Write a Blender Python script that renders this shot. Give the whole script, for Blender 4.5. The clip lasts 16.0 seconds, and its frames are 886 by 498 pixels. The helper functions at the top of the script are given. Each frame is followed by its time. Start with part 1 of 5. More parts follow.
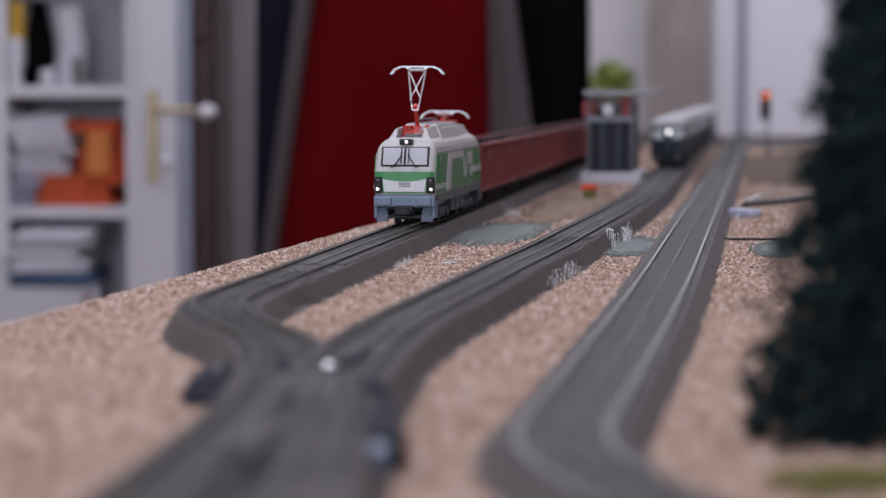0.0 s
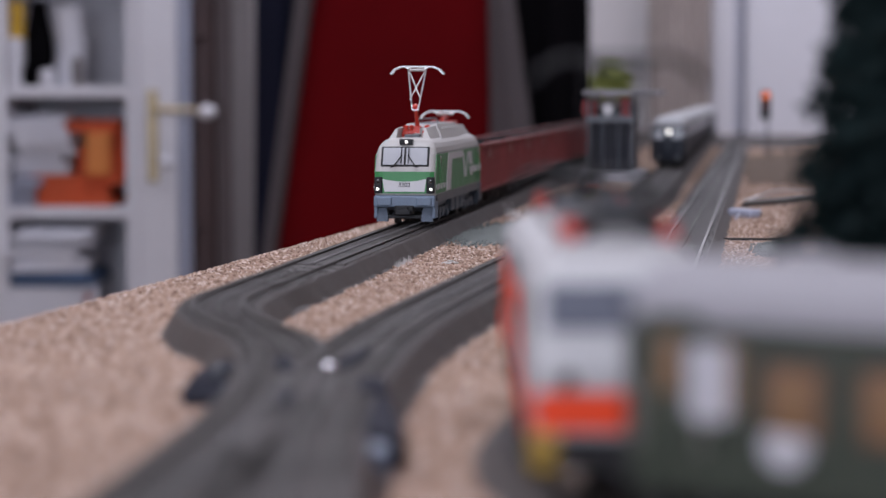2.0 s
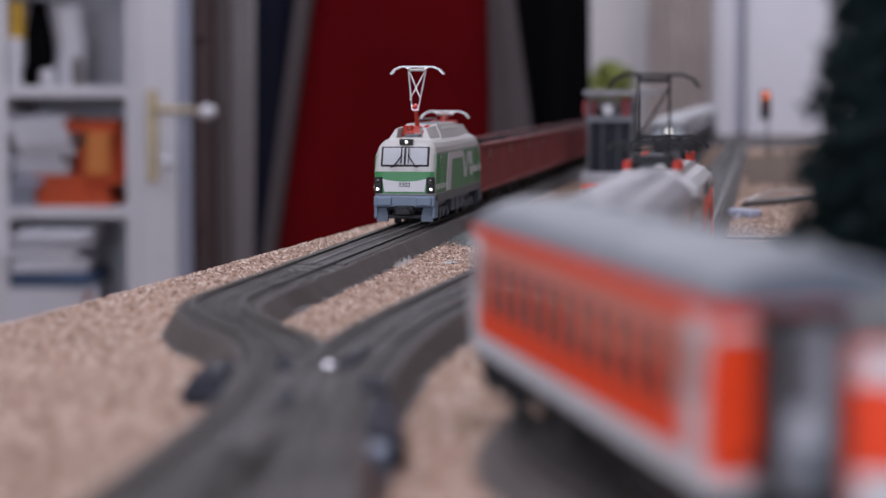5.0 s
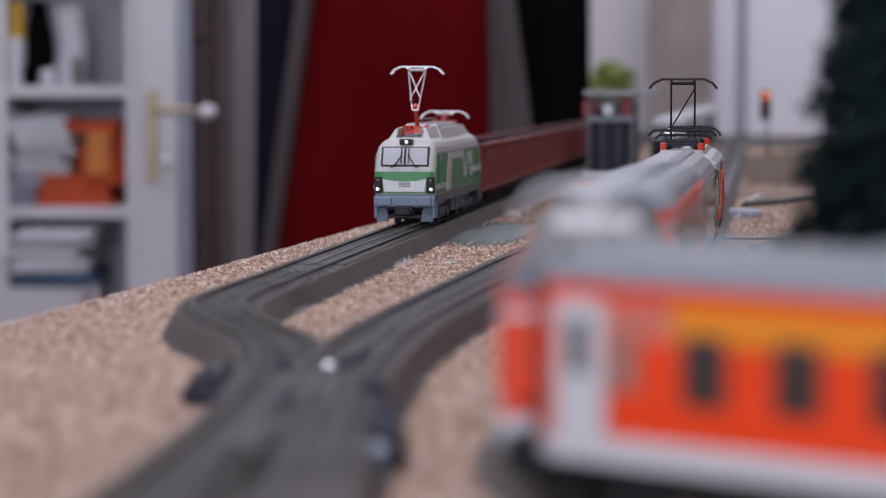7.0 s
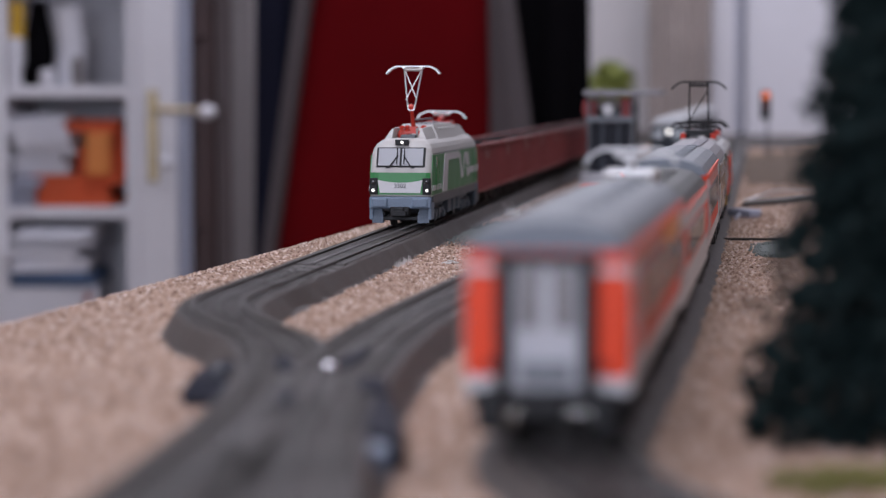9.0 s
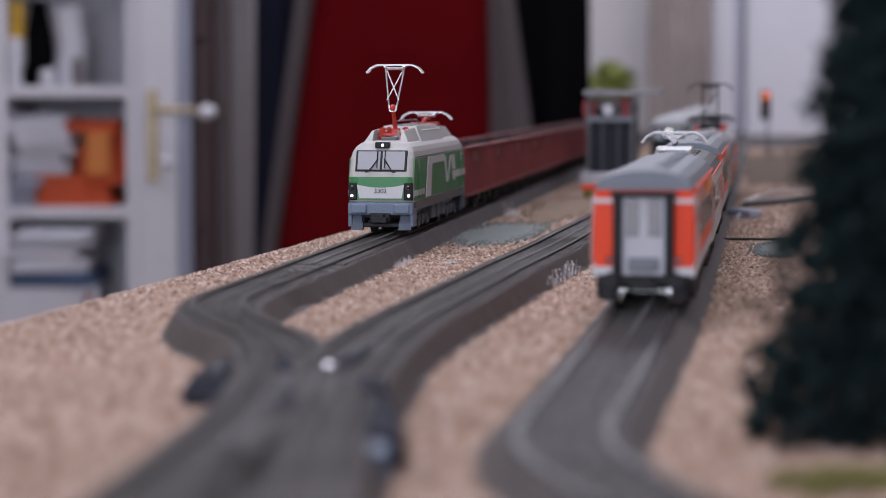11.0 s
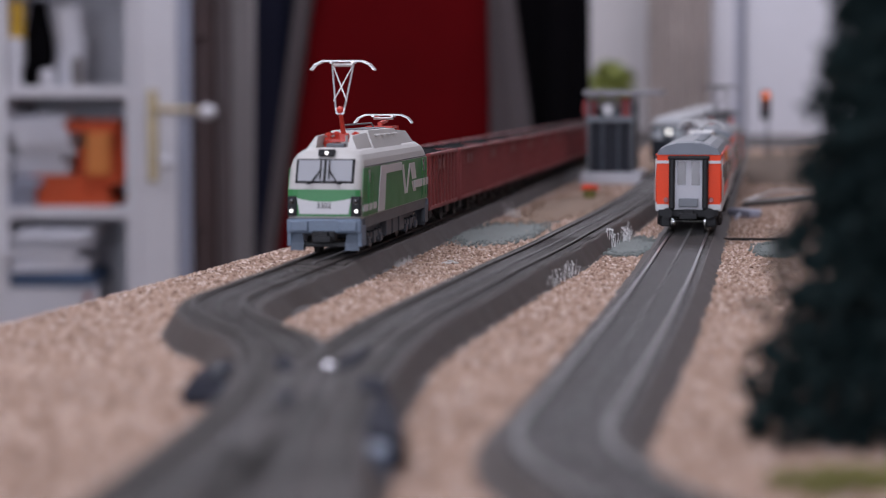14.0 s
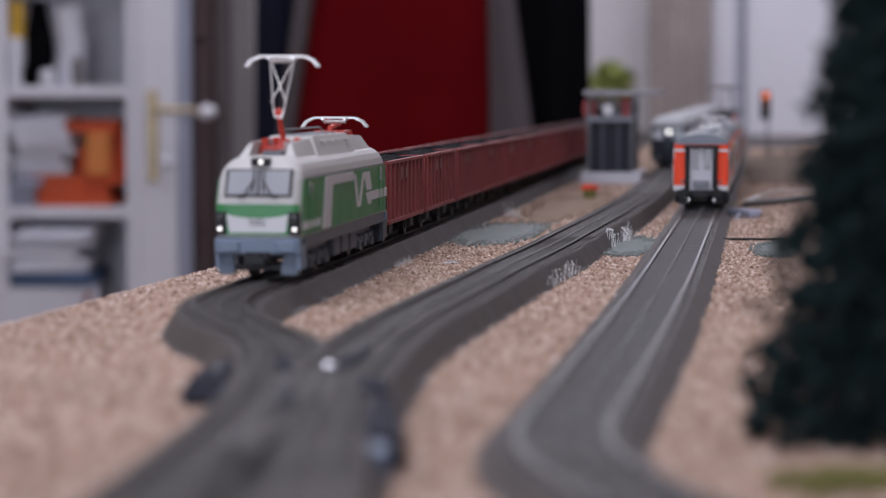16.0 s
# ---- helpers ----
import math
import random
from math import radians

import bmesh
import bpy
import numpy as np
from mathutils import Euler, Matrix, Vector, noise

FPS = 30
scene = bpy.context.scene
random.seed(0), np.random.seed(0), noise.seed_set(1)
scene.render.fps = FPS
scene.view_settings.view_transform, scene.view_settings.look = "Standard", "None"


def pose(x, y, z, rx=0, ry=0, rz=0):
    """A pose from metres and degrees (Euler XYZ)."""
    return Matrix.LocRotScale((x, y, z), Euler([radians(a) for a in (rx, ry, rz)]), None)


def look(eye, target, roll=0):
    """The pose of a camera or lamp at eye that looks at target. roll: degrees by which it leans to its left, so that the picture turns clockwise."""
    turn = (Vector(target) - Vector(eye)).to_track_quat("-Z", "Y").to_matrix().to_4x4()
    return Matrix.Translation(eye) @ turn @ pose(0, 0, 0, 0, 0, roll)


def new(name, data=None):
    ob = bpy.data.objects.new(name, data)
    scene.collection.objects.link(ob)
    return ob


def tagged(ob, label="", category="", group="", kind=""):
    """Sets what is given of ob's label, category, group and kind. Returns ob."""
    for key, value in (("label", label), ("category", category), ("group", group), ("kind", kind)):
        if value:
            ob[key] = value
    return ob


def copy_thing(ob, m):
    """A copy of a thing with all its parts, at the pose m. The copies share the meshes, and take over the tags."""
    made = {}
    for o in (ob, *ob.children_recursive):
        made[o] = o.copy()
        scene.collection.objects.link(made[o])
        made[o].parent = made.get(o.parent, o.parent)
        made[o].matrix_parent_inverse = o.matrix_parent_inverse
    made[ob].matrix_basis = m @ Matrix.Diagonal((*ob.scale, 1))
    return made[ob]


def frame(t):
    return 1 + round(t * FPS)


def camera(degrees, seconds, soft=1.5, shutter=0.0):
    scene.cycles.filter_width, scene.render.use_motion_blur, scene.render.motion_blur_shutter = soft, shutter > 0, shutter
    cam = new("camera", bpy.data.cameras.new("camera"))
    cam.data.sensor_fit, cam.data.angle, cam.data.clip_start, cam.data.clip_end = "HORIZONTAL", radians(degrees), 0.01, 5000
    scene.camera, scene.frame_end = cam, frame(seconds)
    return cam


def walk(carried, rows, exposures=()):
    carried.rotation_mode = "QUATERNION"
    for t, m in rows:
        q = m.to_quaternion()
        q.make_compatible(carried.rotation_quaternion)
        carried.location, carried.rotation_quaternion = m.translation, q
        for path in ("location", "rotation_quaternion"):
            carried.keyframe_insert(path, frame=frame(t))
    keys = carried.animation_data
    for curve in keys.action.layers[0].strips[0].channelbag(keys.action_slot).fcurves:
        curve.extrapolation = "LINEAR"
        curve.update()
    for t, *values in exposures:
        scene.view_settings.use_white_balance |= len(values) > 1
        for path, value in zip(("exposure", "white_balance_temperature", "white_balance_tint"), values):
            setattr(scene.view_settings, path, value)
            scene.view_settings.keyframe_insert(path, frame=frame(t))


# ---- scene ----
cam = camera(22.18, 16.0, soft=0.75, shutter=0.5)
cam.data.dof.use_dof = True
cam.data.dof.focus_distance = 1.16
cam.data.dof.aperture_fstop = 9.6
EYE = 0.085            # the lens over the gravel
VIEW = pose(0, 0, EYE, 90 - 3.95)
walk(cam, [(0.0, VIEW), (16.0, VIEW)])

# ---- light ----
world = bpy.data.worlds.new("world")
scene.world = world
world.use_nodes = True
world.node_tree.nodes["Background"].inputs[0].default_value = (0.6, 0.65, 0.8, 1)
world.node_tree.nodes["Background"].inputs[1].default_value = 0.1
scene.view_settings.exposure = -0.08


def area_lamp(name, m, sx, sy, watts, colour):
    d = bpy.data.lights.new(name, "AREA")
    d.shape, d.size, d.size_y, d.energy, d.color = "RECTANGLE", sx, sy, watts, colour
    ob = new(name, d)
    ob.matrix_world = m
    return ob


# ceiling lamp over the layout, fill added at the back, daylight added behind camera
area_lamp("far_ceiling_lamp", pose(0.2, 4.5, 1.56), 2.2, 1.6, 56, (0.86, 0.86, 1.0))
area_lamp("near_ceiling_lamp", pose(-0.4, 0.7, 1.56), 2.0, 1.6, 38, (0.86, 0.86, 1.0))
area_lamp("window_light", look((-0.7, -1.86, 0.55), (-0.7, 1.2, 0.45)), 1.4, 1.2, 44, (0.78, 0.82, 1.0))

# ---- materials ----


def mat(name, col, rough=0.6, metal=0.0, var=0.15, scale=40.0, fine=400.0, bump=0.1, spec=0.5, glow=0.0, rnd=0.0, coat=0.0):
    m = bpy.data.materials.new(name)
    m.use_nodes = True
    nt = m.node_tree
    b = nt.nodes["Principled BSDF"]
    b.inputs["Roughness"].default_value = rough
    b.inputs["Metallic"].default_value = metal
    b.inputs["Specular IOR Level"].default_value = spec
    b.inputs["Coat Weight"].default_value = coat
    tc = nt.nodes.new("ShaderNodeTexCoord")

    def noise_node(s, detail):
        n = nt.nodes.new("ShaderNodeTexNoise")
        n.inputs["Scale"].default_value, n.inputs["Detail"].default_value = s, detail
        nt.links.new(tc.outputs["Object"], n.inputs["Vector"])
        return n
    n1, n2 = noise_node(scale, 4), noise_node(fine, 3)
    ramp = nt.nodes.new("ShaderNodeMix")
    ramp.data_type = "RGBA"
    add = nt.nodes.new("ShaderNodeMath")
    add.operation = "MULTIPLY_ADD"
    add.inputs[1].default_value = 0.5
    half = nt.nodes.new("ShaderNodeMath")
    half.operation = "MULTIPLY"
    half.inputs[1].default_value = 0.5
    nt.links.new(n2.outputs[0], half.inputs[0])
    nt.links.new(n1.outputs[0], add.inputs[0])
    nt.links.new(half.outputs[0], add.inputs[2])
    src = add.outputs[0]
    if rnd:
        oi = nt.nodes.new("ShaderNodeObjectInfo")
        mm = nt.nodes.new("ShaderNodeMath")
        mm.operation = "MULTIPLY_ADD"
        mm.inputs[1].default_value = rnd
        nt.links.new(oi.outputs["Random"], mm.inputs[0])
        nt.links.new(src, mm.inputs[2])
        src = mm.outputs[0]
    nt.links.new(src, ramp.inputs[0])
    ramp.inputs[6].default_value = (*[max(0, c * (1 - 2.2 * var)) for c in col], 1)
    ramp.inputs[7].default_value = (*[min(1, c * (1 + 2.2 * var)) for c in col], 1)
    nt.links.new(ramp.outputs[2], b.inputs["Base Color"])
    if bump:
        bp = nt.nodes.new("ShaderNodeBump")
        bp.inputs["Strength"].default_value = bump
        bp.inputs["Distance"].default_value = 0.3 / fine
        nt.links.new(n2.outputs[0], bp.inputs["Height"])
        nt.links.new(bp.outputs[0], b.inputs["Normal"])
    rr = nt.nodes.new("ShaderNodeMapRange")
    rr.inputs[3].default_value, rr.inputs[4].default_value = max(0.02, rough - 0.12), min(1, rough + 0.12)
    nt.links.new(n1.outputs[0], rr.inputs[0])
    nt.links.new(rr.outputs[0], b.inputs["Roughness"])
    if glow:
        b.inputs["Emission Color"].default_value = (*col, 1)
        b.inputs["Emission Strength"].default_value = glow
    return m


def gravel_mat():
    m = bpy.data.materials.new("gravel")
    m.use_nodes = True
    nt = m.node_tree
    b = nt.nodes["Principled BSDF"]
    b.inputs["Roughness"].default_value = 0.9
    b.inputs["Specular IOR Level"].default_value = 0.2
    tc = nt.nodes.new("ShaderNodeTexCoord")
    v = nt.nodes.new("ShaderNodeTexVoronoi")
    v.inputs["Scale"].default_value = 620
    n = nt.nodes.new("ShaderNodeTexNoise")
    n.inputs["Scale"].default_value, n.inputs["Detail"].default_value = 14, 5
    for k in (v, n):
        nt.links.new(tc.outputs["Object"], k.inputs["Vector"])
    r = nt.nodes.new("ShaderNodeValToRGB")
    e = r.color_ramp.elements
    e[0].position, e[0].color = 0.0, (0.25, 0.155, 0.105, 1)
    e[1].position, e[1].color = 1.0, (0.56, 0.42, 0.335, 1)
    mid = e.new(0.5)
    mid.color = (0.42, 0.285, 0.21, 1)
    sep = nt.nodes.new("ShaderNodeSeparateColor")
    nt.links.new(v.outputs["Color"], sep.inputs[0])
    nt.links.new(sep.outputs[0], r.inputs[0])
    mx = nt.nodes.new("ShaderNodeMix")
    mx.data_type, mx.blend_type = "RGBA", "MULTIPLY"
    mx.inputs[0].default_value = 0.5
    r2 = nt.nodes.new("ShaderNodeValToRGB")
    r2.color_ramp.elements[0].position, r2.color_ramp.elements[0].color = 0.35, (0.62, 0.58, 0.55, 1)
    r2.color_ramp.elements[1].position, r2.color_ramp.elements[1].color = 0.65, (1, 1, 1, 1)
    nt.links.new(n.outputs[0], r2.inputs[0])
    nt.links.new(r.outputs[0], mx.inputs[6])
    nt.links.new(r2.outputs[0], mx.inputs[7])
    nt.links.new(mx.outputs[2], b.inputs["Base Color"])
    bp = nt.nodes.new("ShaderNodeBump")
    bp.inputs["Strength"].default_value, bp.inputs["Distance"].default_value = 0.8, 0.0012
    nt.links.new(v.outputs["Distance"], bp.inputs["Height"])
    bp.invert = True
    nt.links.new(bp.outputs[0], b.inputs["Normal"])
    return m


def glass_mat(name, col, rough=0.08):
    m = bpy.data.materials.new(name)
    m.use_nodes = True
    b = m.node_tree.nodes["Principled BSDF"]
    b.inputs["Base Color"].default_value = (*col, 1)
    b.inputs["Roughness"].default_value = rough
    b.inputs["Specular IOR Level"].default_value = 0.8
    b.inputs["Coat Weight"].default_value = 0.6
    return m


GRAVEL = gravel_mat()
BED = mat("track_bed", (0.062, 0.051, 0.045), 0.60, var=0.3, scale=60, fine=900, bump=0.5)
SLEEPER = mat("sleeper", (0.046, 0.038, 0.034), 0.6, var=0.25, scale=80, fine=900, bump=0.2)
SLEEPER_R = mat("worn_sleeper", (0.038, 0.031, 0.028), 0.50, var=0.35, scale=22, fine=900, bump=0.3, spec=0.5)
RAIL_R = mat("worn_rail_steel", (0.17, 0.16, 0.158), 0.34, metal=0.85, var=0.3, scale=30, fine=300, bump=0.05)
RAIL = mat("rail_steel", (0.056, 0.048, 0.044), 0.62, metal=0.0, spec=0.3, var=0.3, scale=30, fine=300, bump=0.05)
STUD = mat("stud", (0.12, 0.11, 0.105), 0.35, metal=0.7)
GREY = mat("loco_grey", (0.44, 0.425, 0.405), 0.48, var=0.07, scale=60, fine=900, bump=0.04)
GREEN = mat("loco_green", (0.035, 0.21, 0.060), 0.42, var=0.10, scale=60, fine=900, bump=0.04)
WHITE = mat("white_paint", (0.57, 0.57, 0.575), 0.45, var=0.06, scale=60, fine=900, bump=0.04)
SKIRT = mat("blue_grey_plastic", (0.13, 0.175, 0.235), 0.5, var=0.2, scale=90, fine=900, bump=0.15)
# the same plastic with shade put into its colour, for the plough halves
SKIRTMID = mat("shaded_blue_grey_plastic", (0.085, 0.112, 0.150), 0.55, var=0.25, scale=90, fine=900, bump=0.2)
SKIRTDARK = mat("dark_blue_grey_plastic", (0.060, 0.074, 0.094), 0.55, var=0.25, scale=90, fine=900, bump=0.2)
DARKGREY = mat("dark_grey_plastic", (0.10, 0.105, 0.115), 0.5, var=0.15, scale=90, fine=900, bump=0.1)
BLACK = mat("black_plastic", (0.007, 0.007, 0.008), 0.5, var=0.2, bump=0.05, spec=0.3)
REDINS = mat("red_plastic", (0.55, 0.045, 0.025), 0.4, var=0.12)
SILVER = mat("silver_metal", (0.58, 0.56, 0.54), 0.35, metal=0.7, var=0.1)
GLASS = glass_mat("window_glass", (0.10, 0.11, 0.125), 0.12)
DARKGLASS = glass_mat("dark_window", (0.018, 0.014, 0.013), 0.15)
LAMP = mat("lit_lamp", (1.0, 0.97, 0.93), 0.3, var=0, bump=0, glow=1.7)
LENS = glass_mat("lamp_lens", (0.012, 0.012, 0.014), 0.1)
WAGON = mat("wagon_red", (0.245, 0.050, 0.050), 0.6, var=0.25, scale=30, fine=500, bump=0.15, rnd=0.1)
WAGONDK = mat("wagon_frame", (0.020, 0.014, 0.014), 0.6, var=0.2)
COAL = mat("coal", (0.010, 0.010, 0.011), 0.85, var=0.4, scale=300, fine=900, bump=0.6, spec=0.1)
ORANGE = mat("coach_orange_red", (0.80, 0.058, 0.010), 0.45, var=0.06, scale=50, fine=900, bump=0.04, spec=0.25)
YELLOW = mat("first_class_yellow", (0.78, 0.25, 0.012), 0.42, var=0.07)
ROOFGREY = mat("roof_grey", (0.155, 0.168, 0.185), 0.5, var=0.1, scale=50, fine=900, bump=0.05)
ROOFDARK = mat("roof_dark", (0.062, 0.064, 0.062), 0.55, var=0.15)
COACHGREEN = mat("coach_green", (0.040, 0.050, 0.037), 0.26, var=0.12, coat=0.4)
CURTAIN = glass_mat("window_amber", (0.20, 0.12, 0.065), 0.10)
WOODYELLOW = mat("yellow_step", (0.55, 0.33, 0.03), 0.5, var=0.1)
STEEL = mat("wheel_steel", (0.62, 0.60, 0.57), 0.22, metal=1.0, var=0.1)
# wheel steel with the shade under the goods train put into its colour
WHEELDARK = mat("shaded_wheel", (0.045, 0.040, 0.038), 0.5, metal=0.4, var=0.2)
FIR = mat("fir_needles", (0.0095, 0.018, 0.018), 0.85, var=0.35, scale=120, fine=900, bump=0.3, spec=0.1)
BARK = mat("bark", (0.07, 0.045, 0.03), 0.9, var=0.3)
TUFT = mat("white_tuft", (0.72, 0.72, 0.71), 0.8, var=0.15)
MOSS = mat("olive_moss", (0.17, 0.16, 0.045), 0.9, var=0.3, scale=150, fine=700, bump=0.5)
MAT_TAN = mat("tan_scatter", (0.135, 0.088, 0.056), 0.95, var=0.3, scale=60, fine=700, bump=0.8)
MAT_SAND = mat("sand_scatter", (0.24, 0.165, 0.115), 0.95, var=0.3, scale=60, fine=700, bump=0.8)
MAT_DARK = mat("dark_ballast", (0.050, 0.043, 0.042), 0.95, var=0.3, scale=40, fine=500, bump=0.8)
MAT_TEAL = mat("grey_green_mat", (0.17, 0.19, 0.18), 0.95, var=0.25, scale=120, fine=800, bump=0.6)
WALL = mat("wall_plaster", (0.50, 0.48, 0.485), 0.85, var=0.04, scale=3, fine=60, bump=0.06)
DOORWHITE = mat("door_white", (0.76, 0.75, 0.79), 0.45, var=0.03, scale=2, fine=40, bump=0.03)
FARDOOR = mat("far_door_paint", (0.64, 0.63, 0.67), 0.5, var=0.03, scale=2, fine=40, bump=0.03)
STONE = mat("curtain_beige", (0.35, 0.30, 0.28), 0.9, var=0.25, scale=9, fine=60, bump=0.2)
BROWN = mat("brown_wood", (0.085, 0.05, 0.048), 0.6, var=0.3, scale=6, fine=60, bump=0.1)
FLOOR = mat("floor_wood", (0.25, 0.17, 0.11), 0.5, var=0.2, scale=4, fine=60)
COATRED = mat("red_fabric", (0.124, 0.0035, 0.0055), 0.95, var=0.2, scale=6, fine=300, bump=0.3, spec=0.05)
COATGREY = mat("grey_fabric", (0.090, 0.074, 0.078), 0.9, var=0.15, scale=8, fine=300, bump=0.3)
COATNAVY = mat("navy_fabric", (0.012, 0.013, 0.026), 0.95, var=0.2, scale=8, fine=300, bump=0.3, spec=0.08)
COATBLACK = mat("black_fabric", (0.0035, 0.003, 0.004), 0.95, var=0.2, scale=8, fine=300, bump=0.3, spec=0.05)
BRASS = mat("brass", (0.33, 0.26, 0.15), 0.35, metal=0.8, var=0.1)
PAPER = mat("white_paper", (0.74, 0.74, 0.79), 0.8, var=0.05, scale=10)
PAPERORANGE = mat("orange_card", (0.68, 0.105, 0.030), 0.7, var=0.1, scale=10)
PAPERBLUE = mat("blue_card", (0.10, 0.16, 0.28), 0.7, var=0.1, scale=10)
LEAF = mat("plant_leaf", (0.23, 0.26, 0.055), 0.6, var=0.25, scale=20)
TABLESIDE = mat("table_board", (0.30, 0.22, 0.15), 0.7, var=0.15, scale=8)

# ---- helpers for building ----


def finish(name, bm, material, parent=None, label="", smooth=False):
    bmesh.ops.recalc_face_normals(bm, faces=bm.faces)
    me = bpy.data.meshes.new(name)
    bm.to_mesh(me)
    bm.free()
    for k in (material if isinstance(material, (list, tuple)) else [material]):
        me.materials.append(k)
    if smooth:
        me.shade_smooth()
    ob = new(name, me)
    if parent:
        ob.parent = parent
    if label:
        tagged(ob, label)
    return ob


part = finish


def box(bm, cx, cy, cz, sx, sy, sz, m=None, bevel=0.0):
    """A box by its centre and sizes, into bm."""
    t = Matrix.Translation((cx, cy, cz)) @ Matrix.Diagonal((sx, sy, sz, 1))
    g = bmesh.ops.create_cube(bm, size=1, matrix=(m @ t) if m else t)
    if bevel:
        es = {e for v in g["verts"] for e in v.link_edges}
        bmesh.ops.bevel(bm, geom=list(es), offset=bevel, segments=2, affect="EDGES", profile=0.5)
    return bm


def boxed(*a, **k):
    return box(bmesh.new(), *a, **k)


def tube(bm, p, q, r, n=8, r2=None):
    """A round bar from p to q."""
    p, q = Vector(p), Vector(q)
    d = q - p
    m = Matrix.Translation((p + q) / 2) @ d.to_track_quat("Z", "Y").to_matrix().to_4x4()
    bmesh.ops.create_cone(bm, cap_ends=True, segments=n, radius1=r, radius2=r if r2 is None else r2, depth=d.length, matrix=m)
    return bm


def bent(bm, pts, r, n=8):
    for p, q in zip(pts[:-1], pts[1:]):
        tube(bm, p, q, r, n)
    return bm


def ball(bm, c, r, n=10, sx=1, sy=1, sz=1):
    bmesh.ops.create_uvsphere(bm, u_segments=n, v_segments=max(4, n // 2), radius=r, matrix=Matrix.Translation(c) @ Matrix.Diagonal((sx, sy, sz, 1)))
    return bm


def loft(bm, rings, caps=True, closed=True):
    """Skin between rings of points with the same count."""
    vs = [[bm.verts.new(p) for p in ring] for ring in rings]
    n = len(vs[0])
    for a, b in zip(vs[:-1], vs[1:]):
        for i in range(n if closed else n - 1):
            bm.faces.new((a[i], a[(i + 1) % n], b[(i + 1) % n], b[i]))
    if caps:
        bm.faces.new(vs[0][::-1])
        bm.faces.new(vs[-1])
    return bm


def thing(name, label, category, group="", kind=""):
    return tagged(new(name), label, category, group, kind)

# ---- the ways of the three tracks (x, y in plan) ----
LOW, LOW_R = 0.0105, 0.0068      # rail tops over the gravel; the right track is pressed in a little
LEAN = math.atan(0.1413)
TAN_Y, RAD = 0.544, 0.2178
BOW, REACH = 0.0055, 0.5      # the straight bows a little to the left before its bend
TAN_P = Vector((-0.0410 + 0.1413 * TAN_Y, TAN_Y))
AHEAD = Vector((math.sin(LEAN), math.cos(LEAN)))
ACROSS = Vector((math.cos(LEAN), -math.sin(LEAN)))
LEAN_0 = LEAN + 2 * BOW / REACH
HUB = TAN_P - ACROSS * BOW + Vector((math.cos(LEAN_0), -math.sin(LEAN_0))) * RAD
ARC = 2.55


def right_way(u):
    """The right track: u metres from the end of its bend, positive on the straight."""
    if u >= 0:
        return TAN_P + AHEAD * u - ACROSS * BOW * max(0.0, 1 - u / REACH) ** 2
    th = LEAN_0 + max(u / RAD, -ARC)
    p = HUB + Vector((-math.cos(th), math.sin(th))) * RAD
    if u < -ARC * RAD:
        p = p + Vector((math.sin(th), math.cos(th))) * (u + ARC * RAD)
    return p


def smooth_way(pts, step=0.006):
    """A smooth line through plan points, in even steps."""
    pts = [Vector(p) for p in pts]
    pts = [pts[0] * 2 - pts[1]] + pts + [pts[-1] * 2 - pts[-2]]
    out = []
    for a, b, c, d in zip(pts[:-3], pts[1:-2], pts[2:-1], pts[3:]):
        n = max(2, int((c - b).length / step))
        for i in range(n):
            t = i / n
            out.append(0.5 * (2 * b + (c - a) * t + (2 * a - 5 * b + 4 * c - d) * t * t + (3 * b - a - 3 * c + d) * t ** 3))
    out.append(pts[-2])
    return out


def left_line(y):
    return Vector((-0.1971 + 0.1396 * y, y))


LEFT = smooth_way([left_line(4.4), left_line(2.6), left_line(1.6), left_line(1.0), left_line(0.90), (-0.0795, 0.842), (-0.0795, 0.795), (-0.0690, 0.745), (-0.0525, 0.695), (-0.0430, 0.63), (-0.0425, 0.55), (-0.048, 0.47), (-0.060, 0.36), (-0.080, 0.25)])
MIDDLE = smooth_way([(0.520, 4.4), (0.277, 2.65), (0.153, 1.72), (0.066, 1.19), (0.022, 0.95), (-0.016, 0.735), (-0.028, 0.62), (-0.032, 0.50), (-0.029, 0.38), (-0.02, 0.25)])
RIGHT = [right_way(u) for u in np.arange(3.95, -1.0, -0.006)]


def sides(way):
    out = []
    for i, p in enumerate(way):
        d = way[min(i + 1, len(way) - 1)] - way[max(i - 1, 0)]
        d.normalize()
        out.append(Vector((d.y, -d.x)))
    return out


def sweep(way, prof, wob=0.0):
    """A profile of (across, height) carried along a way."""
    bm = bmesh.new()
    rings = []
    for p, n in zip(way, sides(way)):
        ring = []
        for j, (a, z) in enumerate(prof):
            k = wob * noise.noise(Vector((p.x * 60, p.y * 60, j * 3.1)))
            q = p + n * (a + (k if z < 0.004 else 0))
            ring.append((q.x, q.y, z + (0.4 * k if 0 < z else 0)))
        rings.append(ring)
    return loft(bm, rings)


